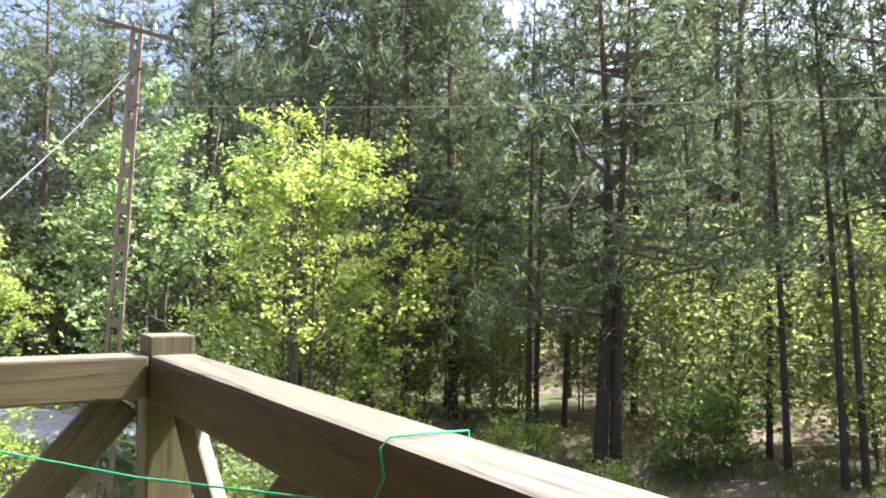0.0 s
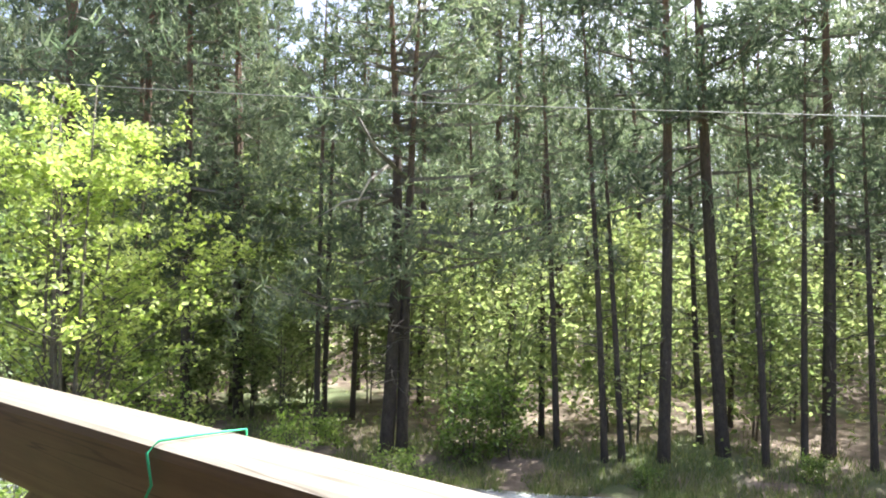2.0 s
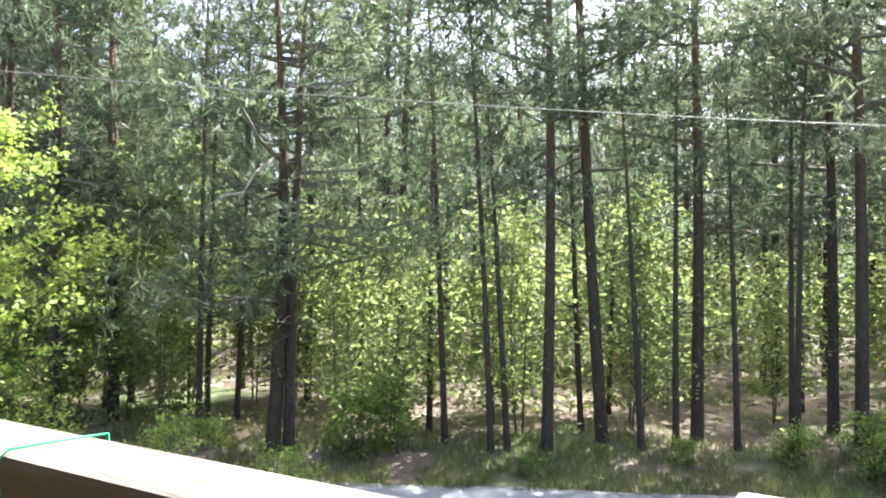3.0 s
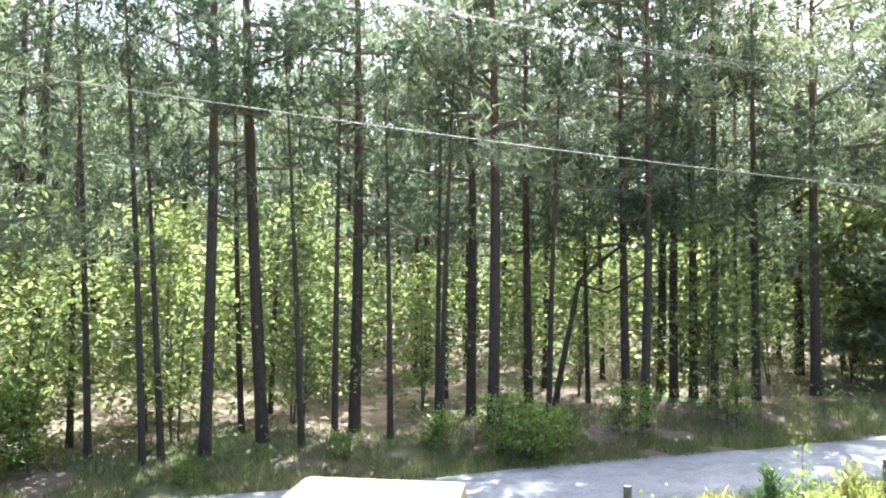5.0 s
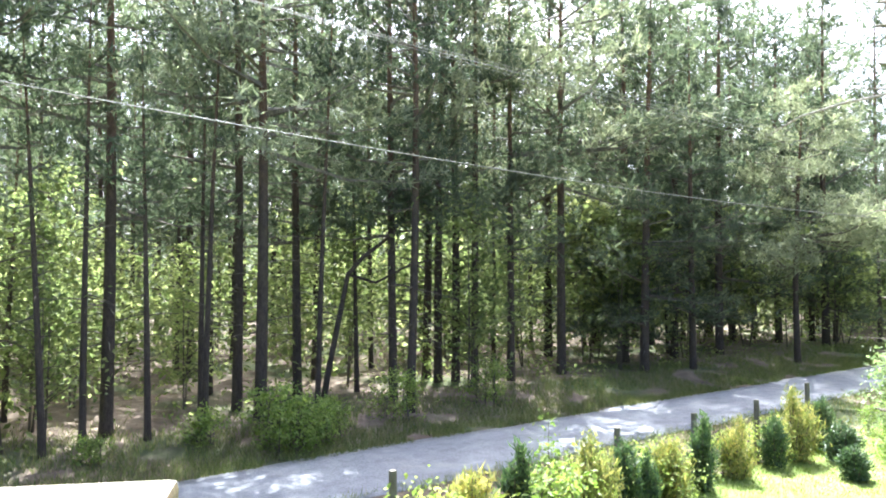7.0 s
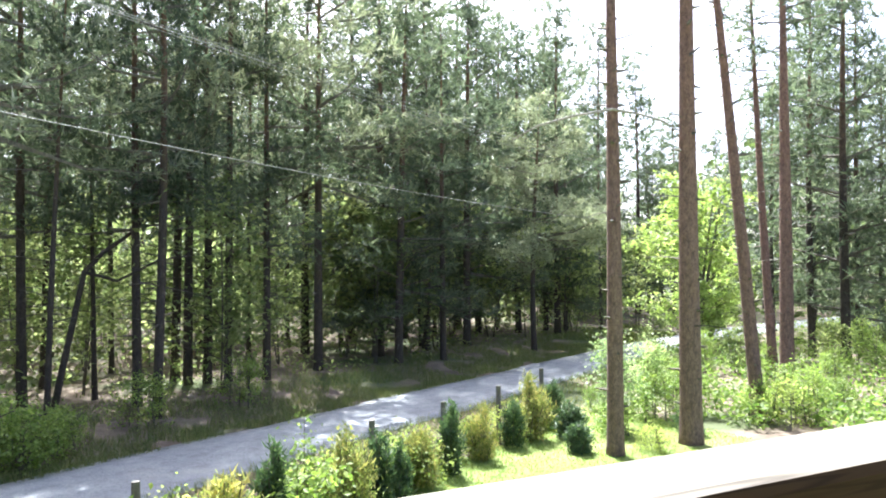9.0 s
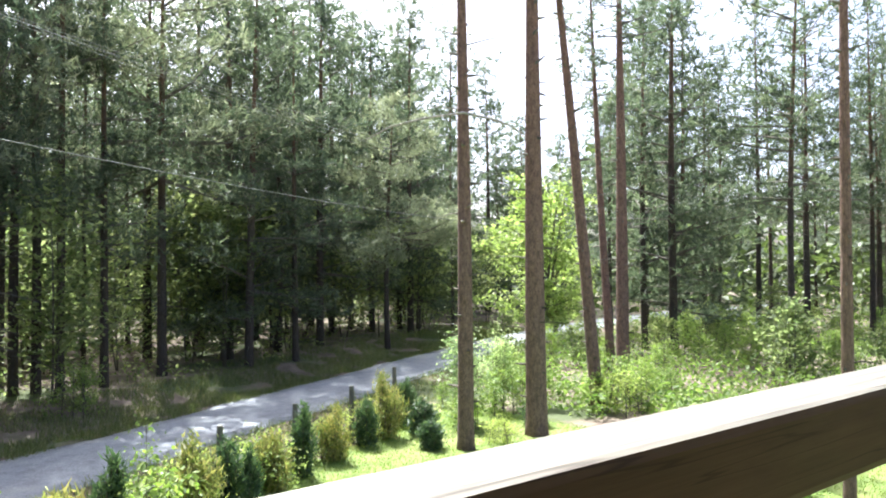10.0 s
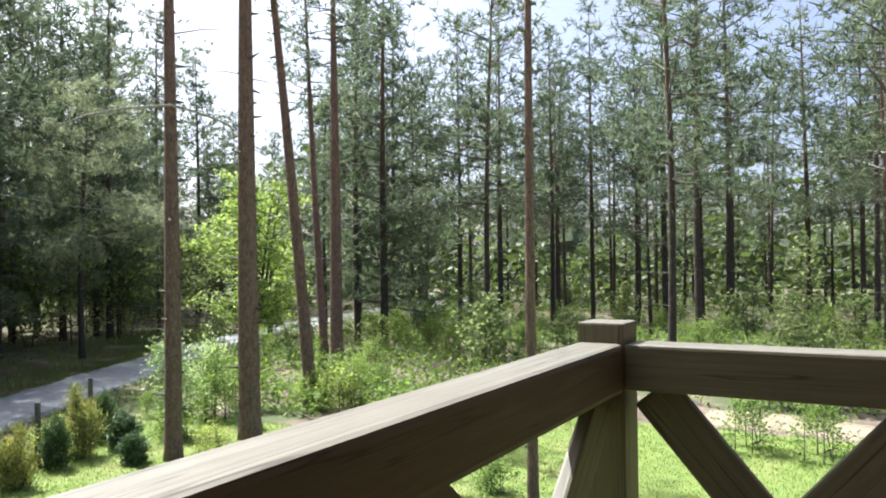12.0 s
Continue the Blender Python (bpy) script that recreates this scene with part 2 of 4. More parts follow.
def tubes(paths, sides=6):
    """Tapered tubes along lists of (point, radius): vertices and faces of all of them."""
    verts, faces = [], []
    for path in paths:
        base = len(verts)
        for i, (c, r) in enumerate(path):
            a = path[max(i - 1, 0)][0]
            b = path[min(i + 1, len(path) - 1)][0]
            d = (Vector(b) - Vector(a)).normalized()
            u = d.cross(Vector((0.31, 0.87, 0.38)))
            u = u.normalized() if u.length > 1e-4 else Vector((1, 0, 0))
            w = d.cross(u)
            for k in range(sides):
                q = 2 * math.pi * k / sides
                verts.append(Vector(c) + (math.cos(q) * u + math.sin(q) * w) * float(r))
        for i in range(len(path) - 1):
            for k in range(sides):
                k2 = (k + 1) % sides
                faces.append((base + i * sides + k, base + i * sides + k2, base + (i + 1) * sides + k2, base + (i + 1) * sides + k))
        faces.append(tuple(base + k for k in reversed(range(sides))))
        faces.append(tuple(base + (len(path) - 1) * sides + k for k in range(sides)))
    return verts, faces


def unit(rng, n):
    v = rng.normal(size=(n, 3))
    return v / np.linalg.norm(v, axis=1, keepdims=True)


def blades(name, rng, roots, dirs, length, width):
    """Thin three-cornered blades from each root along its direction."""
    n = len(roots)
    side = np.cross(dirs, unit(rng, n))
    side /= np.linalg.norm(side, axis=1, keepdims=True) + 1e-9
    w = (width * rng.uniform(0.7, 1.3, n))[:, None]
    ln = (length * rng.uniform(0.6, 1.3, n))[:, None]
    v = np.stack([roots - side * w / 2, roots + side * w / 2, roots + dirs * ln], 1).reshape(-1, 3)
    return raw(name, v.tolist(), np.arange(3 * n).reshape(-1, 3).tolist())


def leaves(name, rng, centres, size, up=0.35):
    """Four-cornered leaves, each slightly folded along its rib."""
    n = len(centres)
    nor = unit(rng, n)
    nor[:, 2] = np.abs(nor[:, 2]) + up
    nor /= np.linalg.norm(nor, axis=1, keepdims=True)
    a = np.cross(nor, unit(rng, n))
    a /= np.linalg.norm(a, axis=1, keepdims=True) + 1e-9
    b = np.cross(nor, a)
    s = (size * rng.uniform(0.6, 1.35, n))[:, None]
    v = np.stack([centres - a * s * 0.6, centres + b * s * 0.36 + nor * s * 0.1, centres + a * s * 0.65, centres - b * s * 0.36 + nor * s * 0.1], 1).reshape(-1, 3)
    i = np.arange(n)[:, None] * 4
    f = np.concatenate([i + [0, 1, 2], i + [0, 2, 3]]).tolist()
    return raw(name, v.tolist(), f)


def pine(seed, height, crown_base, spread, radius, bark=None, label="", lean=0.0, fine=1.0, dead=6, knots=0, needles=None, blade=0.3, droop=0.0):
    """A Scots pine: trunk, bare stubs below, whorls of limbs with needle tufts above."""
    rng = np.random.default_rng(seed)
    tree = new("pine_tree")
    tagged(tree, label or "tall pine with a dark furrowed trunk and thin crown", "tree", "pines of the wood")
    bend = rng.normal(0, 0.12, 2)

    def axis(z):
        q = z / height
        return Vector((bend[0] * math.sin(q * 4) + lean * z, bend[1] * math.sin(q * 3 + 1), z))
    rings = [(axis(-0.2), radius * 1.25), (axis(0.25), radius * 1.06)]
    rings += [(axis(z), max(0.02, radius * (1 - 0.92 * (z / height) ** 1.25))) for z in np.linspace(0.8, height, 14)]
    part("trunk", raw("trunk", *tubes([rings], 9), smooth=True), bark or BARK, tree)
    limbs, roots, dirs = [], [], []
    whorl = 0.62
    zs = np.arange(crown_base, height - 0.2, whorl)
    for z in zs:
        q = (z - crown_base) / (height - crown_base)
        reach = spread * (0.45 + 0.75 * math.sin(math.pi * min(1, 0.25 + 0.8 * q))) * (1 - 0.4 * q)
        heavy = rng.uniform(0, 2 * math.pi)          # one side of each whorl is heavier, some whorls are thin
        for _ in range(int(rng.integers(1, 4)) if rng.uniform() < 0.3 else int(rng.integers(3, 6))):
            a = heavy + rng.normal(0, 1.6)
            ln = reach * rng.uniform(0.35, 1.3)
            rise = rng.uniform(-0.25, 0.3) + 0.5 * q
            p0 = axis(z + rng.uniform(-0.25, 0.25))
            d = Vector((math.cos(a), math.sin(a), rise)).normalized()
            p1 = p0 + d * ln * 0.5 + Vector((0, 0, -0.05 * ln))
            p2 = p0 + d * ln + Vector((0, 0, 0.05 * ln))
            limbs.append([(p0, 0.012 + 0.014 * ln), (p1, 0.008 + 0.006 * ln), (p2, 0.004)] if blade < 0.35 else [(p0, 0.011 + 0.012 * ln), (p2, 0.004)])
            # needle tufts stand in flat clouds along the outer half of each limb
            clouds = 2 + int(ln > 1.3) + int(ln > 2.4)
            for f in np.linspace(0.45, 1.02, clouds):
                mid = np.array(p0) + (np.array(p2) - np.array(p0)) * f + rng.normal(0, 0.12, 3) + (0, 0, 0.06 - droop * ln * f * f)
                tufts = max(2, int(rng.uniform(1.6, 3.6) * fine * (0.7 + 0.35 * ln)))
                c = mid + rng.normal(0, 0.16 + 0.07 * ln, (tufts, 3)) * (1, 1, 0.42)
                nb = 7
                roots.append(np.repeat(c, nb, 0) + rng.normal(0, 0.04, (tufts * nb, 3)))
                v = unit(rng, tufts * nb) + np.array(d) * 0.4 + (0, 0, 0.3)
                dirs.append(v / np.linalg.norm(v, axis=1, keepdims=True))
    for _ in range(dead):
        z = rng.uniform(min(1.8, crown_base * 0.4), crown_base)
        a = rng.uniform(0, 2 * math.pi)
        ln = rng.uniform(0.4, 1.7)
        d = Vector((math.cos(a), math.sin(a), rng.uniform(-0.25, 0.15)))
        p0 = axis(z)
        limbs.append([(p0, 0.022), (p0 + d * ln * 0.5 + Vector((0, 0, 0.04)), 0.013), (p0 + d * ln, 0.005)])
    for k in range(knots):
        z = 1.0 + k * 0.42 + rng.uniform(-0.12, 0.12)
        a = rng.uniform(0, 2 * math.pi)
        d = Vector((math.cos(a), math.sin(a), rng.uniform(-0.1, 0.25)))
        p0 = axis(z) + d * radius * 0.6
        ln = radius * 0.5 + (rng.uniform(0.05, 0.12) if rng.uniform() < 0.8 else rng.uniform(0.15, 0.35))
        limbs.append([(p0, 0.05), (p0 + d * ln * 0.6, 0.032), (p0 + d * ln, 0.012)])
    part("branchwork", raw("branchwork", *tubes(limbs, 3)), BARK_GREY, tree, "thin bare grey branches")["kind"] = "stuff"
    part("crown", blades("crown", rng, np.concatenate(roots), np.concatenate(dirs), blade, 0.028 + 0.085 * blade), needles or NEEDLES, tree, "dark grey-green needles" if needles is None else "pale grey-green needles with sunlight in their colour")
    return tree


def broadleaf(seed, height, width, n_leaf, size, mat, label, category="tree", stems=3, low=0.12, group="", radius=0.05, name="broadleaf_tree", bark=None, clump=1.0):
    """A many-stemmed leafy tree or shrub: stems, twigs, and leaves in loose sprays at the twig ends."""
    rng = np.random.default_rng(seed)
    tree = new(name)
    tagged(tree, label, category, group)
    wood, ends = [], []
    for s in range(stems):
        a = rng.uniform(0, 2 * math.pi)
        out = width * 0.28 * rng.uniform(0.2, 1.0) * (stems > 1)
        top = Vector((math.cos(a) * out, math.sin(a) * out, height * rng.uniform(0.75, 1.0)))
        root = Vector((math.cos(a) * 0.06 * stems, math.sin(a) * 0.06 * stems, -0.1))
        mid = (root + top) / 2 + Vector((rng.normal(0, 0.1), rng.normal(0, 0.1), 0)) * height * 0.15
        spine = []
        for q in np.linspace(0, 1, 7).tolist():
            spine.append(((1 - q) ** 2 * root + 2 * q * (1 - q) * mid + q * q * top, radius * (1 - 0.88 * q) + 0.004))
        wood.append(spine)
        for b in range(int((7 if stems < 5 else 4) + height * 1.5)):
            q = rng.uniform(low, 0.98)
            i = min(5, int(q * 6))
            p0 = spine[i][0].lerp(spine[i + 1][0], q * 6 - i)
            aa = rng.uniform(0, 2 * math.pi)
            prof = (math.sin(math.pi * min(1.0, 0.2 + 0.8 * q)) ** 0.7) * 0.8 + 0.12
            ln = width * 0.42 * prof * rng.uniform(0.5, 1.1)
            d = Vector((math.cos(aa), math.sin(aa), rng.uniform(0.1, 0.9))).normalized()
            p2 = p0 + d * ln
            wood.append([(p0, radius * 0.35 * (1 - q) + 0.008), (p0.lerp(p2, 0.5) + Vector((0, 0, 0.06 * ln)), radius * 0.2 * (1 - q) + 0.006), (p2, 0.003)])
            for f in (0.45, 0.7, 0.9, 1.03):
                ends.append((p0.lerp(p2, f), (0.1 + 0.09 * ln) * clump))
            if clump < 1:            # side twigs carry the leaves in separate sprays
                for f in (0.35, 0.55, 0.75, 0.92):
                    s0 = p0.lerp(p2, f)
                    s1 = s0 + Vector((d.x + rng.normal(0, 0.8), d.y + rng.normal(0, 0.8), rng.uniform(0.1, 1.0))).normalized() * ln * rng.uniform(0.22, 0.42)
                    wood.append([(s0, 0.007), (s1, 0.002)])
                    ends += [(s0.lerp(s1, 0.55), 0.1 * clump + 0.03), (s1, 0.11 * clump + 0.04)]
        ends.append((top, 0.2))
    k = np.array([tuple(e[0]) for e in ends])
    sd = np.array([e[1] for e in ends])
    pick = rng.integers(0, len(k), n_leaf)
    c = k[pick] + rng.normal(0, 1, (n_leaf, 3)) * (sd[pick][:, None] * (1.0, 1.0, 0.75))
    c[:, 2] = np.maximum(c[:, 2], 0.05)
    part("trunk", raw("trunk", *tubes(wood, 5 if height > 6.9 else 3), smooth=True), bark or BARK_GREY, tree)
    part("crown", leaves("crown", rng, c, size), mat, tree)
    return tree


def conifer_bush(seed, height, width, mat, label, n=900):
    """A small upright garden conifer: a bundle of leaning shoots, each set with short sprays."""
    rng = np.random.default_rng(seed)
    bush = new("conifer_shrub")
    tagged(bush, label, "shrub", "shrubs along the fence")
    shoots = 17
    tips, feet = [], []
    for i in range(shoots):
        a = rng.uniform(0, 2 * math.pi)
        out = width * 0.5 * math.sqrt(i / shoots) * rng.uniform(0.6, 1.3)
        tall = height * (1 - 0.62 * (i / shoots)) * rng.uniform(0.82, 1.08)
        feet.append((0.25 * out * math.cos(a), 0.25 * out * math.sin(a), 0.0))
        tips.append((out * math.cos(a), out * math.sin(a), tall))
    feet, tips = np.array(feet), np.array(tips)
    pick = rng.choice(shoots, n, p=tips[:, 2] / tips[:, 2].sum())
    q = rng.uniform(0.02, 1.0, n)
    reach = width * (0.16 - 0.1 * q)
    c = feet[pick] * (1 - q[:, None]) + tips[pick] * q[:, None] + rng.normal(0, 1, (n, 3)) * reach[:, None] * (1, 1, 0.5)
    c[:, 2] = np.maximum(c[:, 2], 0.03)
    d = unit(rng, n) * 0.75 + (0, 0, 0.8)
    d /= np.linalg.norm(d, axis=1, keepdims=True)
    stems = [[(Vector(f), 0.02), (Vector(t), 0.006)] for f, t in zip(feet.tolist(), tips.tolist())]
    part("trunk", raw("trunk", *tubes(stems, 4)), BARK_GREY, bush)
    part("crown", blades("crown", rng, c, d, 0.14, 0.036), mat, bush)
    return bush


def put(proto, x, y, z=0.0, turn=0.0, size=1.0, tall=1.0, lean=0.0, to=(1.0, 0.0)):
    """Stands a thing at x, y, leaning by an angle towards the way given."""
    m = Matrix.Translation((x, y, z)) @ Matrix.Rotation(lean, 4, Vector((-to[1], to[0], 0))) @ Matrix.Rotation(turn, 4, "Z") @ Matrix.Diagonal((size, size, size * tall, 1))
    if "set" not in proto:          # the first of a kind stands where it is first wanted
        proto["set"] = 1
        proto.matrix_basis = m
        return proto
    s = proto.scale
    made = copy_thing(proto, m @ Matrix.Diagonal((1 / s.x, 1 / s.y, 1 / s.z, 1)))
    return made


# ---- the lie of the land ----
def road_y(x):
    """The middle line of the road."""
    return 15.35 + 0.515 * x - (0.006 * (x - 22) ** 2 if x > 22 else 0.0)


def beyond_road(x, y):
    """Metres past the middle of the road, towards the wood."""
    return (y - road_y(x)) * 0.889


def land(x, y):
    """Height of the ground: flat garden and road, a low bank and uneven floor in the wood."""
    s = beyond_road(x, y)
    q = min(1.0, max(0.0, (s - 2.0) / 2.5))
    bank = 0.35 * q * q * (3 - 2 * q)
    return bank + (0.14 * noise.noise(Vector((x * 0.18, y * 0.18, 3.0))) * q if s > 2 else 0.0)


def sheet(name, xs, ys, height, mat, keep=None, label=""):
    verts, faces, ids = [], [], {}
    for i, x in enumerate(xs):
        for j, y in enumerate(ys):
            ids[i, j] = len(verts)
            verts.append((x, y, height(x, y)))
    for i in range(len(xs) - 1):
        for j in range(len(ys) - 1):
            if keep is None or keep((xs[i] + xs[i + 1]) / 2, (ys[j] + ys[j + 1]) / 2):
                faces.append((ids[i, j], ids[i + 1, j], ids[i + 1, j + 1], ids[i, j + 1]))
    ob = part(name, raw(name, verts, faces, smooth=True), mat)
    return tagged(ob, label, "ground", kind="structure")


span = sorted(set([-2500, -900, -350, -160, -110, -85] + list(np.arange(-70, 72, 1.0)) + [85, 110, 160, 350, 900, 2500]))
sheet("ground", span, span, land, SOIL, label="brown forest floor with needle litter and patchy moss")


def ribbon(name, rows, mat, label, z=0.03):
    """A strip of surface between pairs of edge points, with a thin edge."""
    verts, faces = [], []
    for (ax, ay), (bx, by) in rows:
        for q in np.linspace(0, 1, 7):
            x, y = ax + (bx - ax) * q, ay + (by - ay) * q
            verts.append((x, y, z + 0.03 * math.sin(math.pi * q)))
        verts += [(ax, ay, -0.1), (bx, by, -0.1)]
    for i in range(len(rows) - 1):
        a, b = i * 9, (i + 1) * 9
        for k in range(6):
            faces.append((a + k, b + k, b + k + 1, a + k + 1))
        faces += [(a + 7, b + 7, b, a), (a + 6, b + 6, b + 8, a + 8)]
    return tagged(part(name, raw(name, verts, faces, smooth=True), mat), label, "road", kind="structure")


edges = []
for x in np.arange(-60, 75, 1.5):
    wob = 0.12 * math.sin(x * 0.7) + 0.08 * math.sin(x * 1.9)
    y = road_y(x)
    edges.append(((x + 0.7, y - 1.42 - wob * 0.5), (x - 0.7, y + 1.42 + wob)))
ribbon("road", edges, ROAD, "light grey worn asphalt road with dappled shade")


def in_garden(x, y):
    return y < 10.2 + 0.58 * (x - 1.2) and y > -12 and -9 < x < (19.3 if y < 9 else 15.2)


sheet("lawn", np.arange(-9, 20, 0.5), np.arange(-12, 19, 0.5), lambda x, y: 0.02, LAWN, in_garden, "bright mown garden lawn")
ribbon("sandy_path", [((19.5 + 0.1 * y + 0.25 * math.sin(y), y), (21.6 + 0.1 * y + 0.4 * math.sin(y * 0.8), y)) for y in np.arange(-14, 4.6, 1.0)], SAND, "pale sandy footpath beyond the lawn", 0.012)

# ---- balcony ----
RAIL_TOP, RAIL_H, RAIL_W = 3.981, 0.145, 0.14
Y_IN, X_L, X_R, X_MID = 0.553, -2.54, 2.19, -0.112
FLOOR_Z, Y_HOUSE = 2.90, -1.35


def stand(name, length, w, h, p, q, mat=TIMBER, parent=None, label="", twist=0.0, bev=0.009):
    """A timber from p to q."""
    p, q = Vector(p), Vector(q)
    d = q - p
    rot = d.to_track_quat("X", "Z").to_matrix().to_4x4()
    m = Matrix.Translation((p + q) / 2) @ rot @ Matrix.Rotation(twist, 4, "X")
    return part(name, beam(d.length, w, h, bev), mat, parent, label, m)


railing = new("balcony_railing")
tagged(railing, "greenish treated timber balcony railing with crossed braces", "railing")
zc = RAIL_TOP - RAIL_H / 2
yc = Y_IN + RAIL_W / 2
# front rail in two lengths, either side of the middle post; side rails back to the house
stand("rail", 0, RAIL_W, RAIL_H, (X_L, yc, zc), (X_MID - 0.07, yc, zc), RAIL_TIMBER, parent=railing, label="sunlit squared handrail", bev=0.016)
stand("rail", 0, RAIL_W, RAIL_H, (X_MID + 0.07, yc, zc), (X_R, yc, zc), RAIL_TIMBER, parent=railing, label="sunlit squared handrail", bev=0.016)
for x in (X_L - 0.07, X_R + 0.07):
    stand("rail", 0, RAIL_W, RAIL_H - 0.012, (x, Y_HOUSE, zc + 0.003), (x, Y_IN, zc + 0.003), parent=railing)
post_bm = beam(1.139, 0.14, 0.14, 0.007)
POST_ME = bpy.data.meshes.new("post")
post_bm.to_mesh(POST_ME)
post_bm.free()
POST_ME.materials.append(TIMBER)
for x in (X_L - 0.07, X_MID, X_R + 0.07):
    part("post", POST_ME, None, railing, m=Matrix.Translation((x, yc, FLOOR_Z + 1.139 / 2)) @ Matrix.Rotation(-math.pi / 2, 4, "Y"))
# crossed braces in each panel, one a little in front of the other
Z0, Z1 = 3.02, RAIL_TOP - RAIL_H


def cross(p, q, out):
    """Two crossed braces between two feet p and q (x, y), out: the panel's outward normal."""
    o = Vector((*out, 0)) * 0.022
    a, b = Vector((*p, 0)), Vector((*q, 0))
    d = (b - a).normalized() * 0.06
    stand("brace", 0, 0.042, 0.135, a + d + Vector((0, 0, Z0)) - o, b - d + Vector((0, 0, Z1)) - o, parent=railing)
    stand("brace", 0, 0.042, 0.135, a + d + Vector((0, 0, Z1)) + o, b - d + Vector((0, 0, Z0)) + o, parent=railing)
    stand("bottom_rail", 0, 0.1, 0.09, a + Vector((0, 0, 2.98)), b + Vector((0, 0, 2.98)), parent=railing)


XM_L, XM_R = (X_L + X_MID - 0.07) / 2, (X_R + X_MID + 0.07) / 2
for a, b in ((X_L, XM_L), (XM_L, X_MID - 0.07), (X_MID + 0.07, XM_R), (XM_R, X_R)):
    cross((a, yc), (b, yc), (0, 1))
for x in (XM_L, XM_R):
    stand("stud", 0, 0.09, 0.09, (x, yc, FLOOR_Z), (x, yc, Z1), parent=railing)
for x, s in ((X_L - 0.07, -1), (X_R + 0.07, 1)):
    for y0, y1 in ((-0.27, Y_IN), (-1.15, -0.36)):
        cross((x, y1), (x, y0), (s, 0))
    stand("stud", 0, 0.09, 0.09, (x, -0.315, FLOOR_Z), (x, -0.315, Z1), parent=railing)

# green string: tied round the rail, and strung along inside it
line = [(-2.18, -0.10, 3.855), (-2.01, 0.09, 3.842), (-1.68, 0.34, 3.82), (-1.21, 0.50, 3.87), (-1.08, 0.54, 3.88)]
loop = [(-1.08, 0.540, 3.88), (-1.05, 0.545, 3.93), (-1.07, 0.548, 3.97), (-1.062, 0.56, 3.986), (-1.06, 0.63, 3.986), (-1.055, 0.70, 3.984), (-1.05, 0.703, 3.90), (-1.05, 0.70, 3.82)]
cord = new("string")
tagged(cord, "thin bright green string tied over the handrail", "string")
part("strand", raw("strand", *tubes([[(Vector(p), 0.0022) for p in line]], 5), smooth=True), STRING, cord)
part("knot", raw("knot", *tubes([[(Vector(p), 0.0022) for p in loop]], 5), smooth=True), STRING, cord)

deck = tagged(new("balcony_floor"), "brown timber deck boards of the balcony", "floor", kind="structure")
slab = bmesh.new()
bmesh.ops.create_cube(slab, size=1.0, matrix=Matrix.Translation(((X_L + X_R) / 2, (Y_HOUSE + 0.69) / 2, FLOOR_Z - 0.14)) @ Matrix.Diagonal((X_R - X_L + 0.28, 0.69 - Y_HOUSE, 0.2, 1)))
part("joists", slab, PLANK, deck)
board = beam(X_R - X_L + 0.26, 0.135, 0.03, 0.004)
BOARD = bpy.data.meshes.new("plank")
board.to_mesh(BOARD)
board.free()
BOARD.materials.append(PLANK)
for i in range(14):
    part("plank", BOARD, None, deck, m=Matrix.Translation(((X_L + X_R) / 2, Y_HOUSE + 0.075 + i * 0.143, FLOOR_Z - 0.017)))
# unseen house wall, made tall and wide to block the sky behind
wall = bmesh.new()
bmesh.ops.create_cube(wall, size=1.0, matrix=Matrix.Translation((-0.2, Y_HOUSE - 0.16, 3.7)) @ Matrix.Diagonal((11.0, 0.3, 7.6, 1)))
tagged(part("wall_house", wall, UNSEEN_HOUSE), "unseen dark brown house wall behind the balcony, sized to block sky", "wall", kind="structure")

# unseen roof, added to keep skylight off the inner faces of the rails
added_eave = bmesh.new()
bmesh.ops.create_cube(added_eave, size=1.0, matrix=Matrix.Translation((-0.2, (Y_HOUSE + 0.3) / 2, 5.9)) @ Matrix.Diagonal((5.6, 0.3 - Y_HOUSE, 0.16, 1)))
tagged(part("ceiling", added_eave, UNSEEN_HOUSE), "unseen dark brown roof added over the balcony to block skylight", "ceiling", kind="structure")

# ---- overhead line ----
pole = new("utility_pole")
tagged(pole, "leaning pierced concrete utility pole with a steel crossarm", "utility pole")
PB, PT = Vector((-15.6, 2.79, -0.1)), Vector((-15.6, 3.13, 9.2))


def pole_at(z):
    return PB.lerp(PT, (z + 0.1) / 9.3)


# two flanges joined by rungs, as in a pierced concrete pole
face_x = Vector((0.30, 1.0, 0)).normalized()       # across the flanges
for s in (-1, 1):
    v, fcs = [], []
    for z in np.linspace(-0.1, 9.2, 8).tolist():
        half = 0.16 - 0.006 * z
        c = pole_at(z)
        side = Vector((face_x.y, -face_x.x, 0))
        for du, dv in ((-1, -1), (1, -1), (1, 1), (-1, 1)):
            v.append(c + face_x * (s * (half - 0.035) + du * 0.035) + side * dv * (0.12 - 0.005 * z))
    for i in range(7):
        for k in range(4):
            fcs.append((i * 4 + k, i * 4 + (k + 1) % 4, i * 4 + 4 + (k + 1) % 4, i * 4 + 4 + k))
    fcs += [(3, 2, 1, 0), (28, 29, 30, 31)]
    part("flange", raw("flange", v, fcs), CONCRETE, pole)
for i in range(12):
    z = 0.5 + i * 0.72
    half = 0.16 - 0.006 * z
    hgt = 0.2 if z < 6.4 else 0.5
    m = Matrix.Translation(pole_at(z)) @ Matrix.Rotation(math.atan2(face_x.y, face_x.x), 4, "Z")
    part("rung", beam(2 * half - 0.12, 0.13, hgt, 0.01), CONCRETE, pole, m=m)
arm_c = pole_at(9.02)
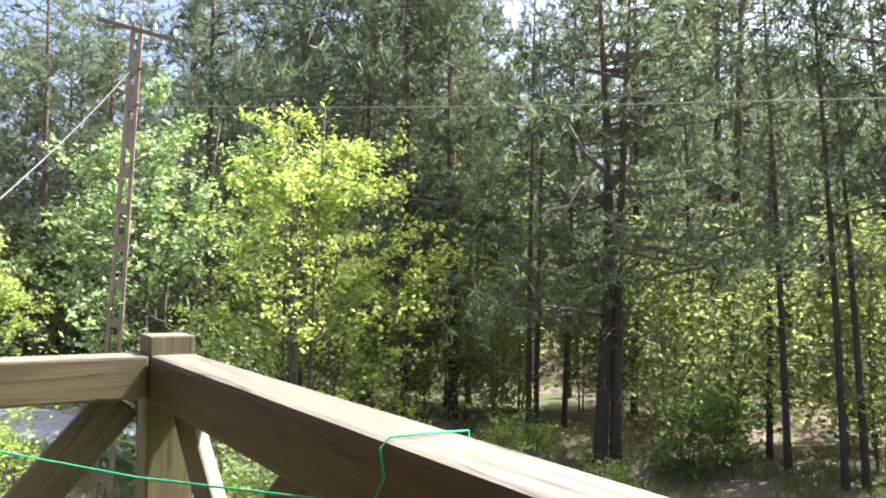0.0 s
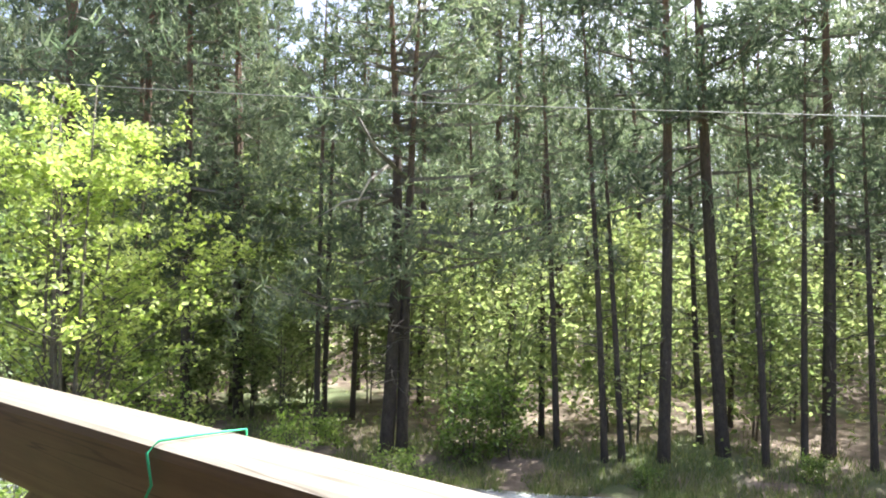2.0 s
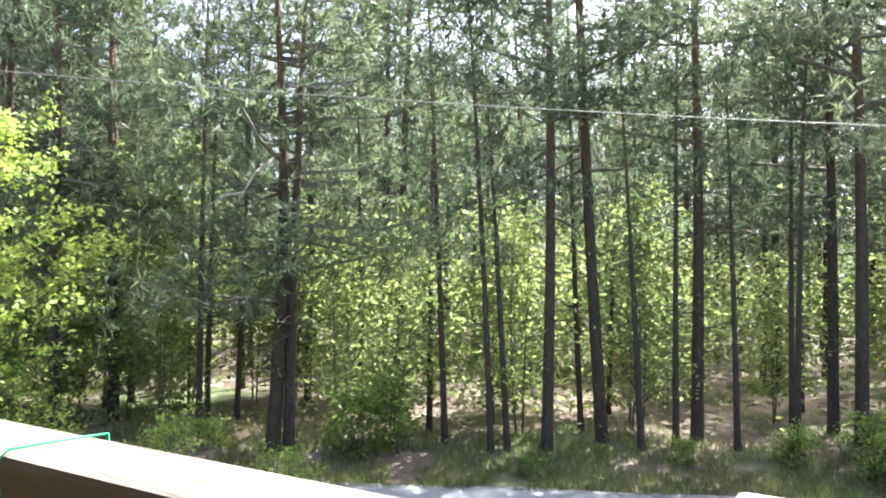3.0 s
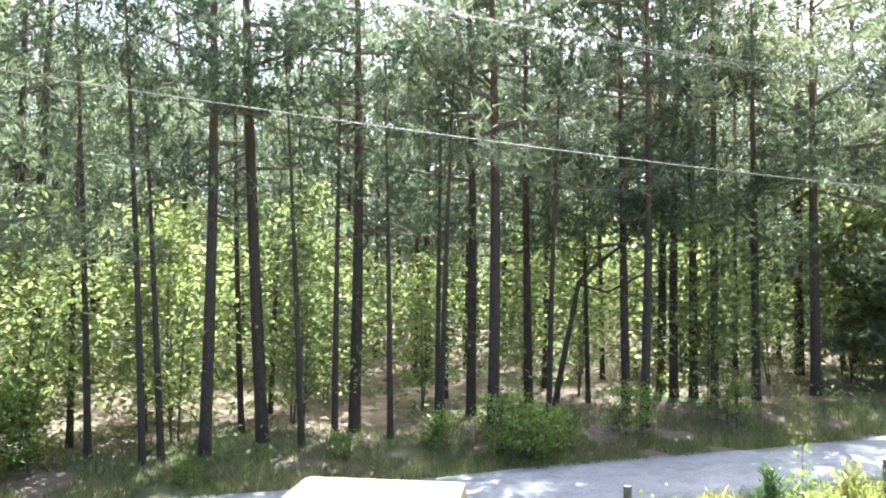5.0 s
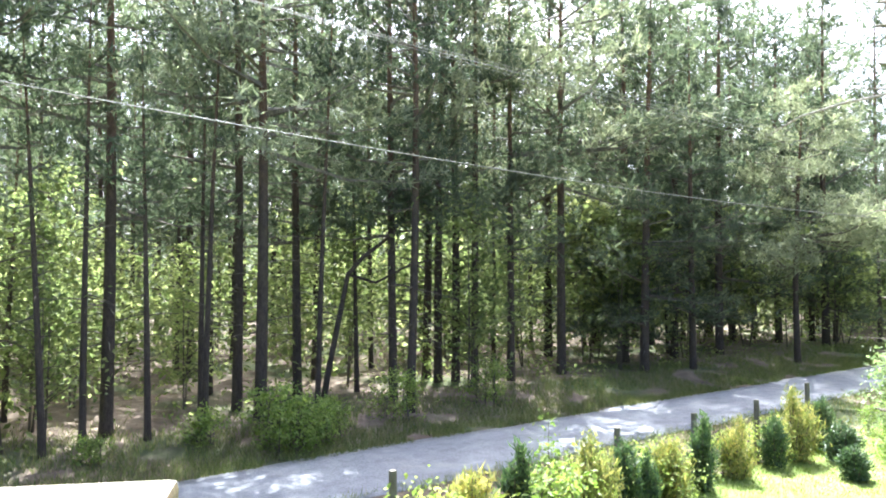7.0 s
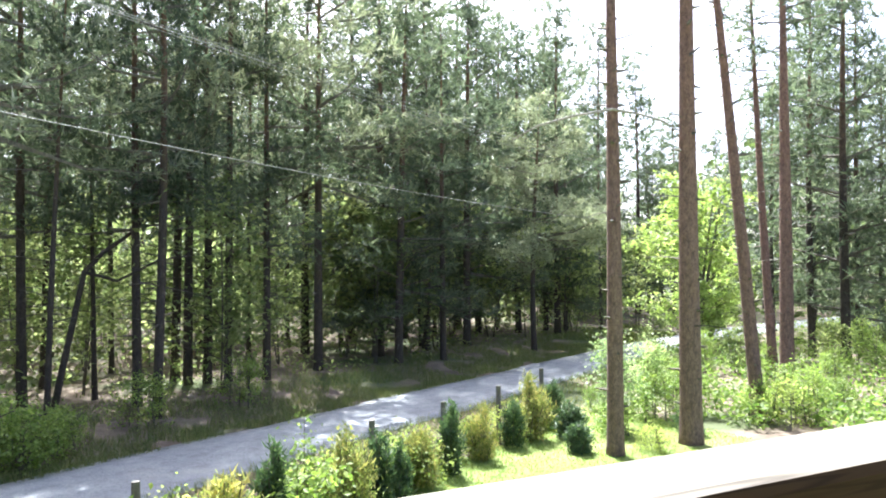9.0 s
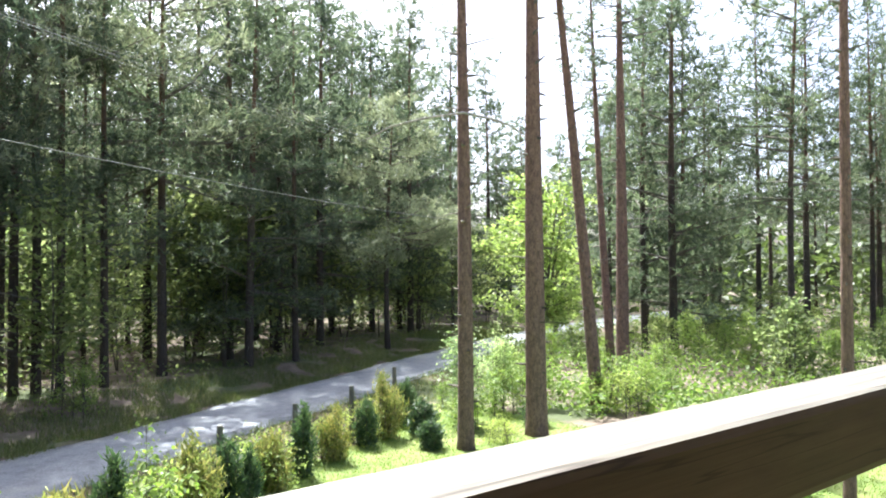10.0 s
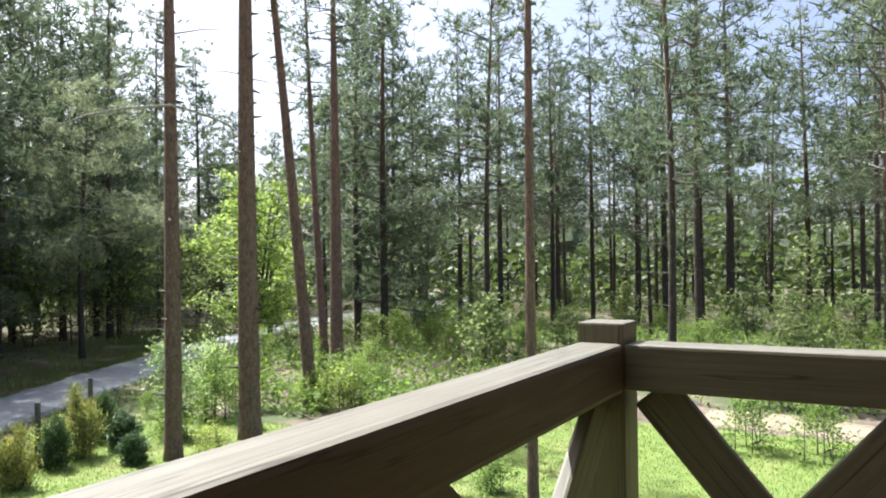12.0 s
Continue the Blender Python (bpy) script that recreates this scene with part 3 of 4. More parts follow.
arm_d = Vector((0.25, 0.95, -0.18)).normalized()
stand("crossarm", 0, 0.07, 0.07, arm_c - arm_d * 0.75 + Vector((0.17, 0, 0)), arm_c + arm_d * 0.75 + Vector((0.17, 0, 0)), STEEL, pole, "rusty steel crossarm", bev=0.004)
ARM = [-0.68, -0.3, 0.3, 0.68]
for k in ARM:
    c = arm_c + arm_d * k + Vector((0.17, 0, 0.03))
    prof = [(0, 0.012), (0.06, 0.012), (0.065, 0.04), (0.1, 0.045), (0.11, 0.03), (0.13, 0.042), (0.165, 0.036), (0.19, 0.015)]
    part("insulator", raw("insulator", *tubes([[(c + Vector((0, 0, h)), r) for h, r in prof]], 10), smooth=True), PORCELAIN, pole, "white porcelain insulator")
for z in (7.5, 8.2):
    c = pole_at(z) + Vector((0.15, 0.0, 0))
    part("bracket", raw("bracket", *tubes([[(c, 0.02), (c + Vector((0.16, 0.04, 0.02)), 0.018), (c + Vector((0.2, 0.05, 0.07)), 0.03)]], 6)), STEEL, pole)


def span_wire(name, a, b, sag, r, mat, label):
    a, b = Vector(a), Vector(b)
    pts = [(a.lerp(b, q) - Vector((0, 0, sag * 4 * q * (1 - q))), r) for q in np.linspace(0, 1, 28).tolist()]
    return tagged(part(name, raw(name, *tubes([pts], 5), smooth=True), mat), label, "cable", "wires of the overhead line")


FAR_POLE = Vector((43.0, 31.4, 0))
low_a = pole_at(7.5) + Vector((0.3, 0.05, 0.03))
span_wire("overhead_cable", low_a, (43.0, 31.4, 7.5), 1.97, 0.0075, WIRE, "thick light cable strung low past the wood")
for i, k in enumerate(ARM):
    c = arm_c + arm_d * k + Vector((0.17, 0, 0.2))
    span_wire("overhead_wire", c, FAR_POLE + Vector((0.5 * k, -0.9 * k, 9.2)), 2.2 - 0.14 * i, 0.0036, WIRE, "thin bare aluminium wire above the road")
span_wire("service_cable", pole_at(8.2) + Vector((0.1, -0.1, 0)), (-6.80, -0.38, 3.96), 0.12, 0.011, CABLE, "grey twisted service cable to the house")
far = new("utility_pole")
tagged(far, "distant concrete utility pole half hidden by trees", "utility pole")
part("shaft", raw("shaft", *tubes([[(FAR_POLE + Vector((0, 0, -0.1)), 0.16), (FAR_POLE + Vector((0, 0, 9.0)), 0.1)]], 8)), CONCRETE, far)

# ---- garden: fence, hedge ----
fence = new("wire_fence")
tagged(fence, "garden fence of grey posts with thin wire", "fence")
for i in range(-6, 6):
    x, y = 1.2 + 2.12 * i, 10.45 + 1.22 * i
    rng = np.random.default_rng(i + 60)
    tip = Vector((x + rng.normal(0, 0.03), y + rng.normal(0, 0.03), 1.42 + rng.normal(0, 0.05)))
    part("post", raw("post", *tubes([[(Vector((x, y, -0.1)), 0.062), (tip, 0.056)]], 9)), POST_GREY, fence)
for z in (0.35, 0.8, 1.2):
    a, b = Vector((1.2 - 2.12 * 6, 10.45 - 1.22 * 6, z)), Vector((1.2 + 2.12 * 5, 10.45 + 1.22 * 5, z))
    part("wire", raw("wire", *tubes([[(a, 0.003), (b, 0.003)]], 4)), WIRE, fence)

GOLD = [conifer_bush(s, h, w, LEAF_THUJA, "golden-green upright conifer shrub by the fence", 2600) for s, h, w in ((1, 1.25, 0.95), (2, 1.5, 1.05))]
DARK = [conifer_bush(s, h, w, LEAF_JUNIPER, "slim dark green conifer shrub by the fence", 2000) for s, h, w in ((3, 1.45, 0.58), (4, 1.2, 0.72))]
SHRUB = [broadleaf(20 + s, h, w, int(n * 1.4), 0.072, LEAF_BUSH, "loose light green leafy shrub", "shrub", 6, 0.05, "shrubs", 0.016, "shrub") for s, h, w, n in ((0, 1.0, 1.3, 750), (1, 1.6, 1.7, 1050), (2, 2.2, 1.9, 1400))]


def hedge(proto, az, el, height, back=0.55):
    """A plant on the garden side of the fence, in the direction az (degrees right), whose top stands el degrees below the eye."""
    t = math.tan(radians(az))
    y = (10.45 - back - 1.22 / 2.12 * 1.2) / (1 - 1.22 / 2.12 * t)
    x = y * t
    top = 4.2 - math.hypot(x, y) * math.tan(radians(el))
    put(proto, x, y, 0.02, az, max(0.5, top / height), 1.0)


FLUFF = broadleaf(28, 0.95, 1.2, 1500, 0.055, LEAF_YELLOW, "low fluffy yellow-green shrub behind the conifers", "shrub", 7, 0.02, "shrubs along the fence", 0.012, "shrub")
for az, el, back in ((19.2, 14.2, 0.1), (22.0, 13.2, 0.0), (25.4, 12.4, 0.15), (29.8, 11.4, 0.0), (32.3, 10.6, 0.1), (35.4, 9.9, 0.2), (10.5, 16.3, 0.5)):
    hedge(FLUFF, az, el, 0.95, back)
hedge(GOLD[0], 12.1, 14.2, 1.25)
hedge(DARK[0], 15.7, 12.9, 1.45)
hedge(GOLD[1], 21.0, 12.2, 1.5)
hedge(DARK[1], 23.2, 12.6, 1.2)
hedge(GOLD[0], 26.6, 11.9, 1.25)
hedge(DARK[0], 28.7, 10.3, 1.45)
hedge(GOLD[1], 31.1, 10.4, 1.5)
hedge(DARK[1], 33.3, 10.0, 1.2)
hedge(GOLD[1], 34.5, 8.2, 1.5)
hedge(DARK[1], 36.3, 8.7, 1.2)
hedge(DARK[0], 25.0, 13.2, 1.45, 0.9)
hedge(SHRUB[0], 18.6, 13.6, 1.0, 0.8)
hedge(SHRUB[0], 24.5, 12.9, 1.0, 0.2)
hedge(SHRUB[1], 39.4, 9.0, 1.6, 0.6)
hedge(SHRUB[0], 36.0, 9.9, 1.0, -0.3)
hedge(SHRUB[0], 8.5, 16.2, 1.0, 0.7)
SAPLING = broadleaf(31, 2.0, 0.5, 260, 0.06, LEAF_BUSH, "thin young sapling with sparse leaves", "tree", 1, 0.2, "", 0.014, "sapling")
hedge(SAPLING, 17.9, 10.4, 2.0, 0.1)

# ---- the wood ----
NEAR = [pine(40 + i, h, cb, sp, 0.16, dead=dd, fine=1.75) for i, (h, cb, sp, dd) in enumerate((
    (18.5, 5.4, 2.9, 20), (17.0, 4.8, 2.8, 22), (19.5, 6.2, 3.0, 20), (15.5, 4.4, 2.4, 24), (17.5, 5.2, 3.2, 20)))]
BACK = [pine(45 + i, h, cb, sp, 0.16, dead=12, fine=0.98, blade=0.38, label="pine deeper in the wood with a thin dark crown") for i, (h, cb, sp) in enumerate(((18.5, 6.2, 2.9), (17.0, 5.2, 2.8), (20.0, 7.0, 3.1)))]
FULL = [pine(50 + i, h, cb, sp, r, dead=4, fine=1.25, blade=0.37, label="bushy pine with dark boughs almost to the ground") for i, (h, cb, sp, r) in enumerate(((15.5, 1.6, 2.6, 0.16), (14.0, 2.2, 2.4, 0.14)))]
THIN = [pine(60 + i, h, cb, sp, r, dead=dd, fine=0.75, blade=0.4, label="slender tall pine with a high thin crown") for i, (h, cb, sp, r, dd) in enumerate((
    (19.5, 6.8, 2.8, 0.15, 22), (21.0, 7.8, 3.0, 0.17, 20), (17.0, 5.4, 2.6, 0.13, 22)))]
POLE_WOOD = [pine(70 + i, h, cb, 1.3, 0.16, dead=26, fine=0.8, label="thin spindly young pine with bare lower stem") for i, (h, cb) in enumerate(((12.0, 7.0), (10.0, 5.6)))]
# two pines whose sunlit look comes from the paler needle colour
SUNLIT = pine(75, 17.0, 6.8, 3.7, 0.16, dead=14, fine=1.7, needles=NEEDLES_SUNLIT, label="pine at the edge of the wood, sunlight painted into its broad boughs")
SUNLIT_YOUNG = pine(76, 12.2, 4.2, 3.3, 0.14, dead=5, fine=3.4, needles=NEEDLES_SUNLIT, label="young pine overhanging the road, sunlight painted into its needles")
UNDER = [broadleaf(80 + i, h, w, n, sz, LEAF_FOREST, "young broadleaf tree with bright backlit leaves under the pines", "tree", st, lo, "undergrowth of the wood", 0.034, clump=cl) for i, (h, w, n, st, lo, sz, cl) in enumerate((
    (7.4, 5.0, 2100, 2, 0.15, 0.15, 1.7), (6.0, 4.6, 1700, 2, 0.18, 0.15, 1.7), (8.4, 5.2, 2400, 2, 0.14, 0.155, 1.8), (2.8, 2.8, 900, 3, 0.04, 0.15, 1.0)))]
UNDER_DEEP = [broadleaf(84 + i, h, w, 950, 0.24, LEAF_FOREST, "young broadleaf tree deep in the wood with pale leaves", "tree", 2, 0.15, "undergrowth of the wood", 0.034, clump=1.8) for i, (h, w) in enumerate(((7.6, 5.4), (6.4, 5.0)))]


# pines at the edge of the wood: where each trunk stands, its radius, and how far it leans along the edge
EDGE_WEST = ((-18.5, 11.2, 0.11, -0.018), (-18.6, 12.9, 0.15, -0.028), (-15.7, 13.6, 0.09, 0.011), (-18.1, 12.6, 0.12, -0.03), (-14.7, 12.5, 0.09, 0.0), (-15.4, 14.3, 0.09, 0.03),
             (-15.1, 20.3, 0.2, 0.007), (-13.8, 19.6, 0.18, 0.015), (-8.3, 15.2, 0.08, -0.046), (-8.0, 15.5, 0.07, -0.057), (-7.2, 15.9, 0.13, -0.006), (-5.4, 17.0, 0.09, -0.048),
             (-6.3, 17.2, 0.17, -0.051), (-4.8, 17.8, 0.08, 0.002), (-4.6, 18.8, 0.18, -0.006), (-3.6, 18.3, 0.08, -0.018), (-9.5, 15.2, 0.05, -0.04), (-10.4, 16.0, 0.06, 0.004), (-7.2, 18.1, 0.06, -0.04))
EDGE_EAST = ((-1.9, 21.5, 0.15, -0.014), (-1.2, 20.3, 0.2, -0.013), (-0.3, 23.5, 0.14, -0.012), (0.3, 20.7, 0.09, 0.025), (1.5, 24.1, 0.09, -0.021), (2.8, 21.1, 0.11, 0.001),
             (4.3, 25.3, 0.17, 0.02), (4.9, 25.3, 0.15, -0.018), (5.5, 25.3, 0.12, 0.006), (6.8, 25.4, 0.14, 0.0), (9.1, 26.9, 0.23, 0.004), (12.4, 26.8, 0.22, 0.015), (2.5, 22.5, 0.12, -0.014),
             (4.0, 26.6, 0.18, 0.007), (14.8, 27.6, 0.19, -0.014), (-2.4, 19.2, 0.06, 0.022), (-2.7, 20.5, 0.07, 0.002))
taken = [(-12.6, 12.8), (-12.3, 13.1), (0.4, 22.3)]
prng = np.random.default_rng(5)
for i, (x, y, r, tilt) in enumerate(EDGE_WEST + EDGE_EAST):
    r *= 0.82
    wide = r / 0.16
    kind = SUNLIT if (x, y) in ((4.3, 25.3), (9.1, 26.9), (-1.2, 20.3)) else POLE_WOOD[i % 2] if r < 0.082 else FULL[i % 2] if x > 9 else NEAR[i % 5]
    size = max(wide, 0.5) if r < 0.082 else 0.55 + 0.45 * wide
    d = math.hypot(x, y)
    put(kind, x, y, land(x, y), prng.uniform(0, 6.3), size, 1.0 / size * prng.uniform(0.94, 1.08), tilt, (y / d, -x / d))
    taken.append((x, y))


def clear(x, y, gap):
    return all((x - a) ** 2 + (y - b) ** 2 > gap * gap for a, b in taken)


def azimuth(x, y):
    return math.degrees(math.atan2(x, y))


def scatter(count, reach, first, gap, tries=9000):
    """Places in the wood past the road: thickest along its edge."""
    spots = []
    for _ in range(tries):
        x0, s0 = prng.uniform(-62, 40), first + prng.exponential(reach)
        x, y = x0 - s0 * 0.458, road_y(x0) + s0 * 0.889
        d, az = math.hypot(x, y), azimuth(x, y)
        if len(spots) >= count or s0 > 46 or not -104 < az < 43:
            continue
        if clear(x, y, gap if d < 45 else gap * 1.3):
            spots.append((x, y, d, az, s0))
            taken.append((x, y))
    return spots


for x, y, d, az, s0 in scatter(92, 12, 8.5, 2.3):
    full = az > 14 and s0 < 14 and prng.uniform() < 0.6 or az < -48 and prng.uniform() < 0.5
    slim = prng.uniform(0.5, 0.85)
    put(FULL[int(prng.integers(0, 2))] if full else BACK[int(prng.integers(0, 3))], x, y, land(x, y), prng.uniform(0, 6.3), slim, prng.uniform(0.92, 1.08) / slim, prng.normal(0, 0.02))
for x, y, d, az, s0 in scatter(24, 7, 5.5, 1.3):
    put(POLE_WOOD[int(prng.integers(0, 2))], x, y, land(x, y), prng.uniform(0, 6.3), prng.uniform(0.4, 0.7), prng.uniform(1.3, 1.7), prng.normal(0, 0.035))

left = 0
for _ in range(3000):
    x, y = prng.uniform(-52, -20), prng.uniform(-16, 26)
    if left >= 40 or beyond_road(x, y) < 3.5 or not -104 < azimuth(x, y) < -56 or not clear(x, y, 2.2):
        continue
    put(BACK[int(prng.integers(0, 3))] if prng.uniform() < 0.35 else FULL[int(prng.integers(0, 2))], x, y, land(x, y), prng.uniform(0, 6.3), prng.uniform(1.05, 1.3))
    taken.append((x, y))
    left += 1

# undergrowth behind the first trunks
for x, y, d, az, s0 in scatter(180, 8.0, 4.6, 1.0):
    if az > 14 and prng.uniform() < 0.2:
        continue
    kind = UNDER_DEEP[int(prng.integers(0, 2))] if d > 31 else UNDER[int(prng.integers(0, 3)) if prng.uniform() < 0.93 else 3]
    put(kind, x, y, land(x, y), prng.uniform(0, 6.3), prng.uniform(0.7, 1.1))

# the big forked pine with a snag, at the edge of the wood
BIG = [pine(90, 13.8, 3.4, 3.7, 0.165, dead=26, fine=1.7, droop=0.14, label="old forked pine with low drooping dark boughs"), pine(91, 12.8, 3.6, 3.0, 0.14, dead=18, fine=1.5, droop=0.14, label="old forked pine with low drooping dark boughs")]
put(BIG[0], -12.6, 12.8, land(-12.6, 12.8), 0.6, 1.0, 1.0, -0.01)
put(BIG[1], -12.3, 13.1, land(-12.3, 13.1), 2.2, 1.0, 1.0, 0.02)

snag = [[(-12.45, 12.75, 6.9), (-11.6, 11.28, 7.02), (-11.83, 11.01, 7.66)],
        [(-12.45, 12.75, 7.0), (-11.56, 11.1, 6.29), (-11.74, 10.83, 5.66)],
        [(-12.4, 12.85, 9.6), (-10.92, 11.56, 9.39), (-10.46, 11.38, 9.84)],
        [(-12.4, 12.85, 8.6), (-10.92, 11.65, 8.11), (-10.56, 11.56, 8.48)],
        [(-12.5, 12.8, 3.6), (-11.92, 11.19, 3.75), (-12.29, 10.92, 3.65)],
        [(-12.6, 12.7, 6.2), (-12.19, 10.92, 5.84), (-12.92, 10.37, 5.29)]]
dead = tagged(new("dead_branches"), "pale bare broken branches caught in the old pine", "branch")
for pts in snag:
    part("branch", raw("branch", *tubes([[(Vector(p), 0.045 - 0.016 * i) for i, p in enumerate(pts)]], 6), smooth=True), DEADWOOD, dead)

# a crooked leaning tree at the edge of the wood
crook = tagged(new("crooked_tree"), "dark crooked leaning tree with an arching limb", "tree")
path = [(0.34, 22.28, -0.10), (0.58, 22.27, 1.31), (0.87, 22.40, 2.74), (1.13, 22.53, 4.03), (1.58, 22.61, 4.55), (2.41, 22.72, 5.18), (3.05, 22.78, 6.18), (3.50, 22.91, 7.21)]
part("trunk", raw("trunk", *tubes([[(Vector(p), 0.1 - 0.01 * i) for i, p in enumerate(path)]], 8), smooth=True), BARK, crook)
path = [(1.13, 22.53, 4.03), (1.93, 22.28, 3.79), (2.96, 22.07, 4.35), (3.75, 21.95, 4.48)]
part("branch", raw("branch", *tubes([[(Vector(p), 0.05 - 0.011 * i) for i, p in enumerate(path)]], 6), smooth=True), BARK, crook)
kr = np.random.default_rng(77)
kc = np.array(path[-1]) + kr.normal(0, 1, (500, 3)) * (1.0, 1.0, 0.5) + (0.3, 0, 0.9)
part("crown", leaves("crown", kr, kc, 0.15), LEAF_FOREST, crook)

put(SUNLIT_YOUNG, 20.8, 29.6, land(20.8, 29.6), 0.4, 1.0)

# dense dark pines where the road bends away
for i, (x, y, sc) in enumerate(((13.0, 30.2, 1.15), (15.6, 31.0, 1.25), (18.2, 31.6, 1.2), (24.6, 37.0, 1.3), (25.8, 34.8, 1.22), (17.0, 36.0, 1.3),
                                (22.5, 38.0, 1.2), (28.0, 37.0, 0.95), (10.5, 32.5, 1.2), (27.0, 37.6, 1.15), (38.5, 46.5, 1.45), (34.5, 46.5, 1.5), (41.2, 45.2, 1.3), (44.5, 44.6, 1.15), (31.5, 44.0, 1.4), (20.0, 40.0, 1.45), (23.6, 42.4, 1.5), (27.2, 43.2, 1.5), (14.5, 37.5, 1.4))):
    put(FULL[i % 2], x, y, land(x, y), i * 2.1, sc)
for i, (x, y) in enumerate(((-4.4, 30.0), (-5.6, 36.0), (-3.2, 34.0), (-6.6, 42.0), (-1.9, 39.0))):
    put(BACK[i % 3], x, y, land(x, y), i * 1.3, 1.0)
for i, (x, y, sc) in enumerate(((-17.6, 12.6, 0.8), (-19.6, 13.2, 1.0), (-15.9, 12.3, 0.6), (-20.6, 10.4, 0.9), (-18.4, 15.2, 1.1), (-14.6, 15.6, 0.9), (-22.6, 12.0, 1.0))):
    put(UNDER[(i + 1) % 3], x, y, land(x, y), i * 2.0, sc)
# leafy trees beside the pole
YELLOW = broadleaf(104, 8.0, 7.6, 14000, 0.105, LEAF_YELLOW, "sunlit yellow-green young maple beside the road", "tree", 7, 0.03, "", 0.05, clump=0.55)
put(YELLOW, -14.8, 6.4, 0, 0.4, 0.96)
PALE = broadleaf(102, 8.1, 7.4, 13500, 0.105, LEAF_PALE, "pale green leafy tree with glossy leaves behind the pole", "tree", 7, 0.03, "", 0.06, clump=0.7)
put(PALE, -17.5, 4.3, 0, 1.0, 1.04)
put(PALE, -19.5, -0.6, 0, 3.0, 0.8)
put(YELLOW, -14.2, -0.3, 0, 2.6, 0.62)
for x, y, k, sc in ((-11.6, 9.0, 2, 0.85), (-9.8, 10.3, 1, 0.75), (-12.9, 4.4, 2, 1.0), (-10.6, 7.8, 0, 0.9), (-11.9, 6.0, 1, 1.0), (-15.6, 8.4, 2, 1.2), (-12.4, -0.5, 1, 1.1), (-10.5, 0.3, 2, 1.2), (-13.2, 0.9, 2, 1.0), (-10.6, -0.4, 2, 0.9), (-9.0, 2.9, 0, 1.2), (-10.4, 3.6, 1, 1.1)):
    put(SHRUB[k], x, y, 0, x * 3, sc)
for x, y, k, sc in ((-0.6, 18.6, 0, 1.0), (2.4, 20.5, 1, 0.9), (-2.2, 18.2, 0, 0.9), (5.2, 22.0, 1, 0.9), (-13.9, 12.0, 0, 0.8), (-4.4, 16.9, 0, 0.6), (-7.0, 14.6, 0, 0.5)):
    put(SHRUB[k], x, y, land(x, y), x * 2.3, sc)

BUSH = broadleaf(35, 1.75, 2.5, 3200, 0.085, LEAF_BUSH, "dense rounded light green bush at the edge of the wood", "shrub", 9, 0.02, "shrubs", 0.016, "shrub")
for x, y, sc in ((-10.5, 13.9, 1.0), (-0.6, 17.8, 0.85), (0.5, 18.6, 0.6)):
    put(BUSH, x, y, land(x, y), x * 1.7, sc)

# trees on the garden side, right of the road
TALL = pine(110, 20.0, 12.5, 2.2, 0.27, BARK_RED, "tall pine with a straight reddish trunk beside the lawn", dead=14, knots=30)
SLIM = pine(111, 18.5, 11.6, 1.9, 0.192, BARK_RED, "slim pine with a bare reddish trunk beside the lawn", dead=12, knots=30)
put(SLIM, 11.3, 13.2, 0, 0.3, 1.0)
arc = [(9.18, 13.97, 6.93), (9.66, 13.70, 7.24), (10.28, 13.32, 7.44), (11.10, 12.88, 7.60), (11.91, 12.86, 7.55), (12.59, 12.93, 7.48), (13.15, 12.99, 7.32)]
part("branch", raw("branch", *tubes([[(Vector(p), 0.012 + 0.016 * math.sin(math.pi * (i + 0.6) / 7.2)) for i, p in enumerate(arc)]], 6), smooth=True), DEADWOOD,
     tagged(new("bent_branch"), "long bare bent branch resting between two trunks", "branch"))
put(TALL, 13.6, 13.1, 0, 1.3, 1.0, 1.0, -0.004)
put(SLIM, 17.2, 14.2, 0, 2.1, 1.0, 1.05, 0.085, (-0.64, 0.77))
put(TALL, 23.0, 17.8, 0, 4.0, 0.95)
put(SLIM, 24.3, 19.3, 0, 5.0, 0.95, 1.0, 0.05, (-0.64, 0.77))
put(SLIM, 12.1, 5.06, 0, 3.3, 0.52, 1.85, 0.0)
LIME = broadleaf(120, 8.4, 7.0, 8500, 0.15, LEAF_LIME, "bright green spreading broadleaf tree by the road bend", "tree", 5, 0.03, "", 0.08, clump=0.8)
put(LIME, 28.4, 27.6, 0, 0.2, 1.2)
put(LIME, 33.5, 30.5, 0, 2.2, 0.9)
for i, (x, y) in enumerate(((39.0, 47.5), (43.0, 46.0), (46.5, 48.0), (48.5, 44.0), (41.0, 52.0), (53.0, 47.0), (36.5, 50.5))):
    put(FULL[i % 2], x, y, 0, i * 1.7, 1.1 - 0.05 * (i % 3))
for x, y, r in ((41.5, 30.2, 0.2), (43.4, 29.1, 0.18), (45.2, 24.5, 0.21), (42.5, 20.1, 0.2), (45.1, 17.8, 0.17), (47.3, 15.9, 0.17), (47.0, 11.2, 0.26), (44.8, 7.2, 0.25), (48.3, 13.3, 0.16), (52.1, 3.8, 0.25), (51.3, 0.7, 0.2)):
    put(BACK[int(x) % 3], x, y, 0, x * 2, 0.6 + 0.4 * r / 0.16, 1.0, 0.005 * math.sin(x * 5))
    taken.append((x, y))
for x, y, sc in ((38.5, 28.0, 1.15), (40.4, 26.6, 1.25), (43.0, 26.8, 1.2), (37.2, 29.6, 1.05), (30.2, 20.4, 1.3), (31.0, 22.6, 1.25)):
    put(FULL[int(x) % 2], x, y, 0, x * 3, sc)
    taken.append((x, y))
n_right = 0
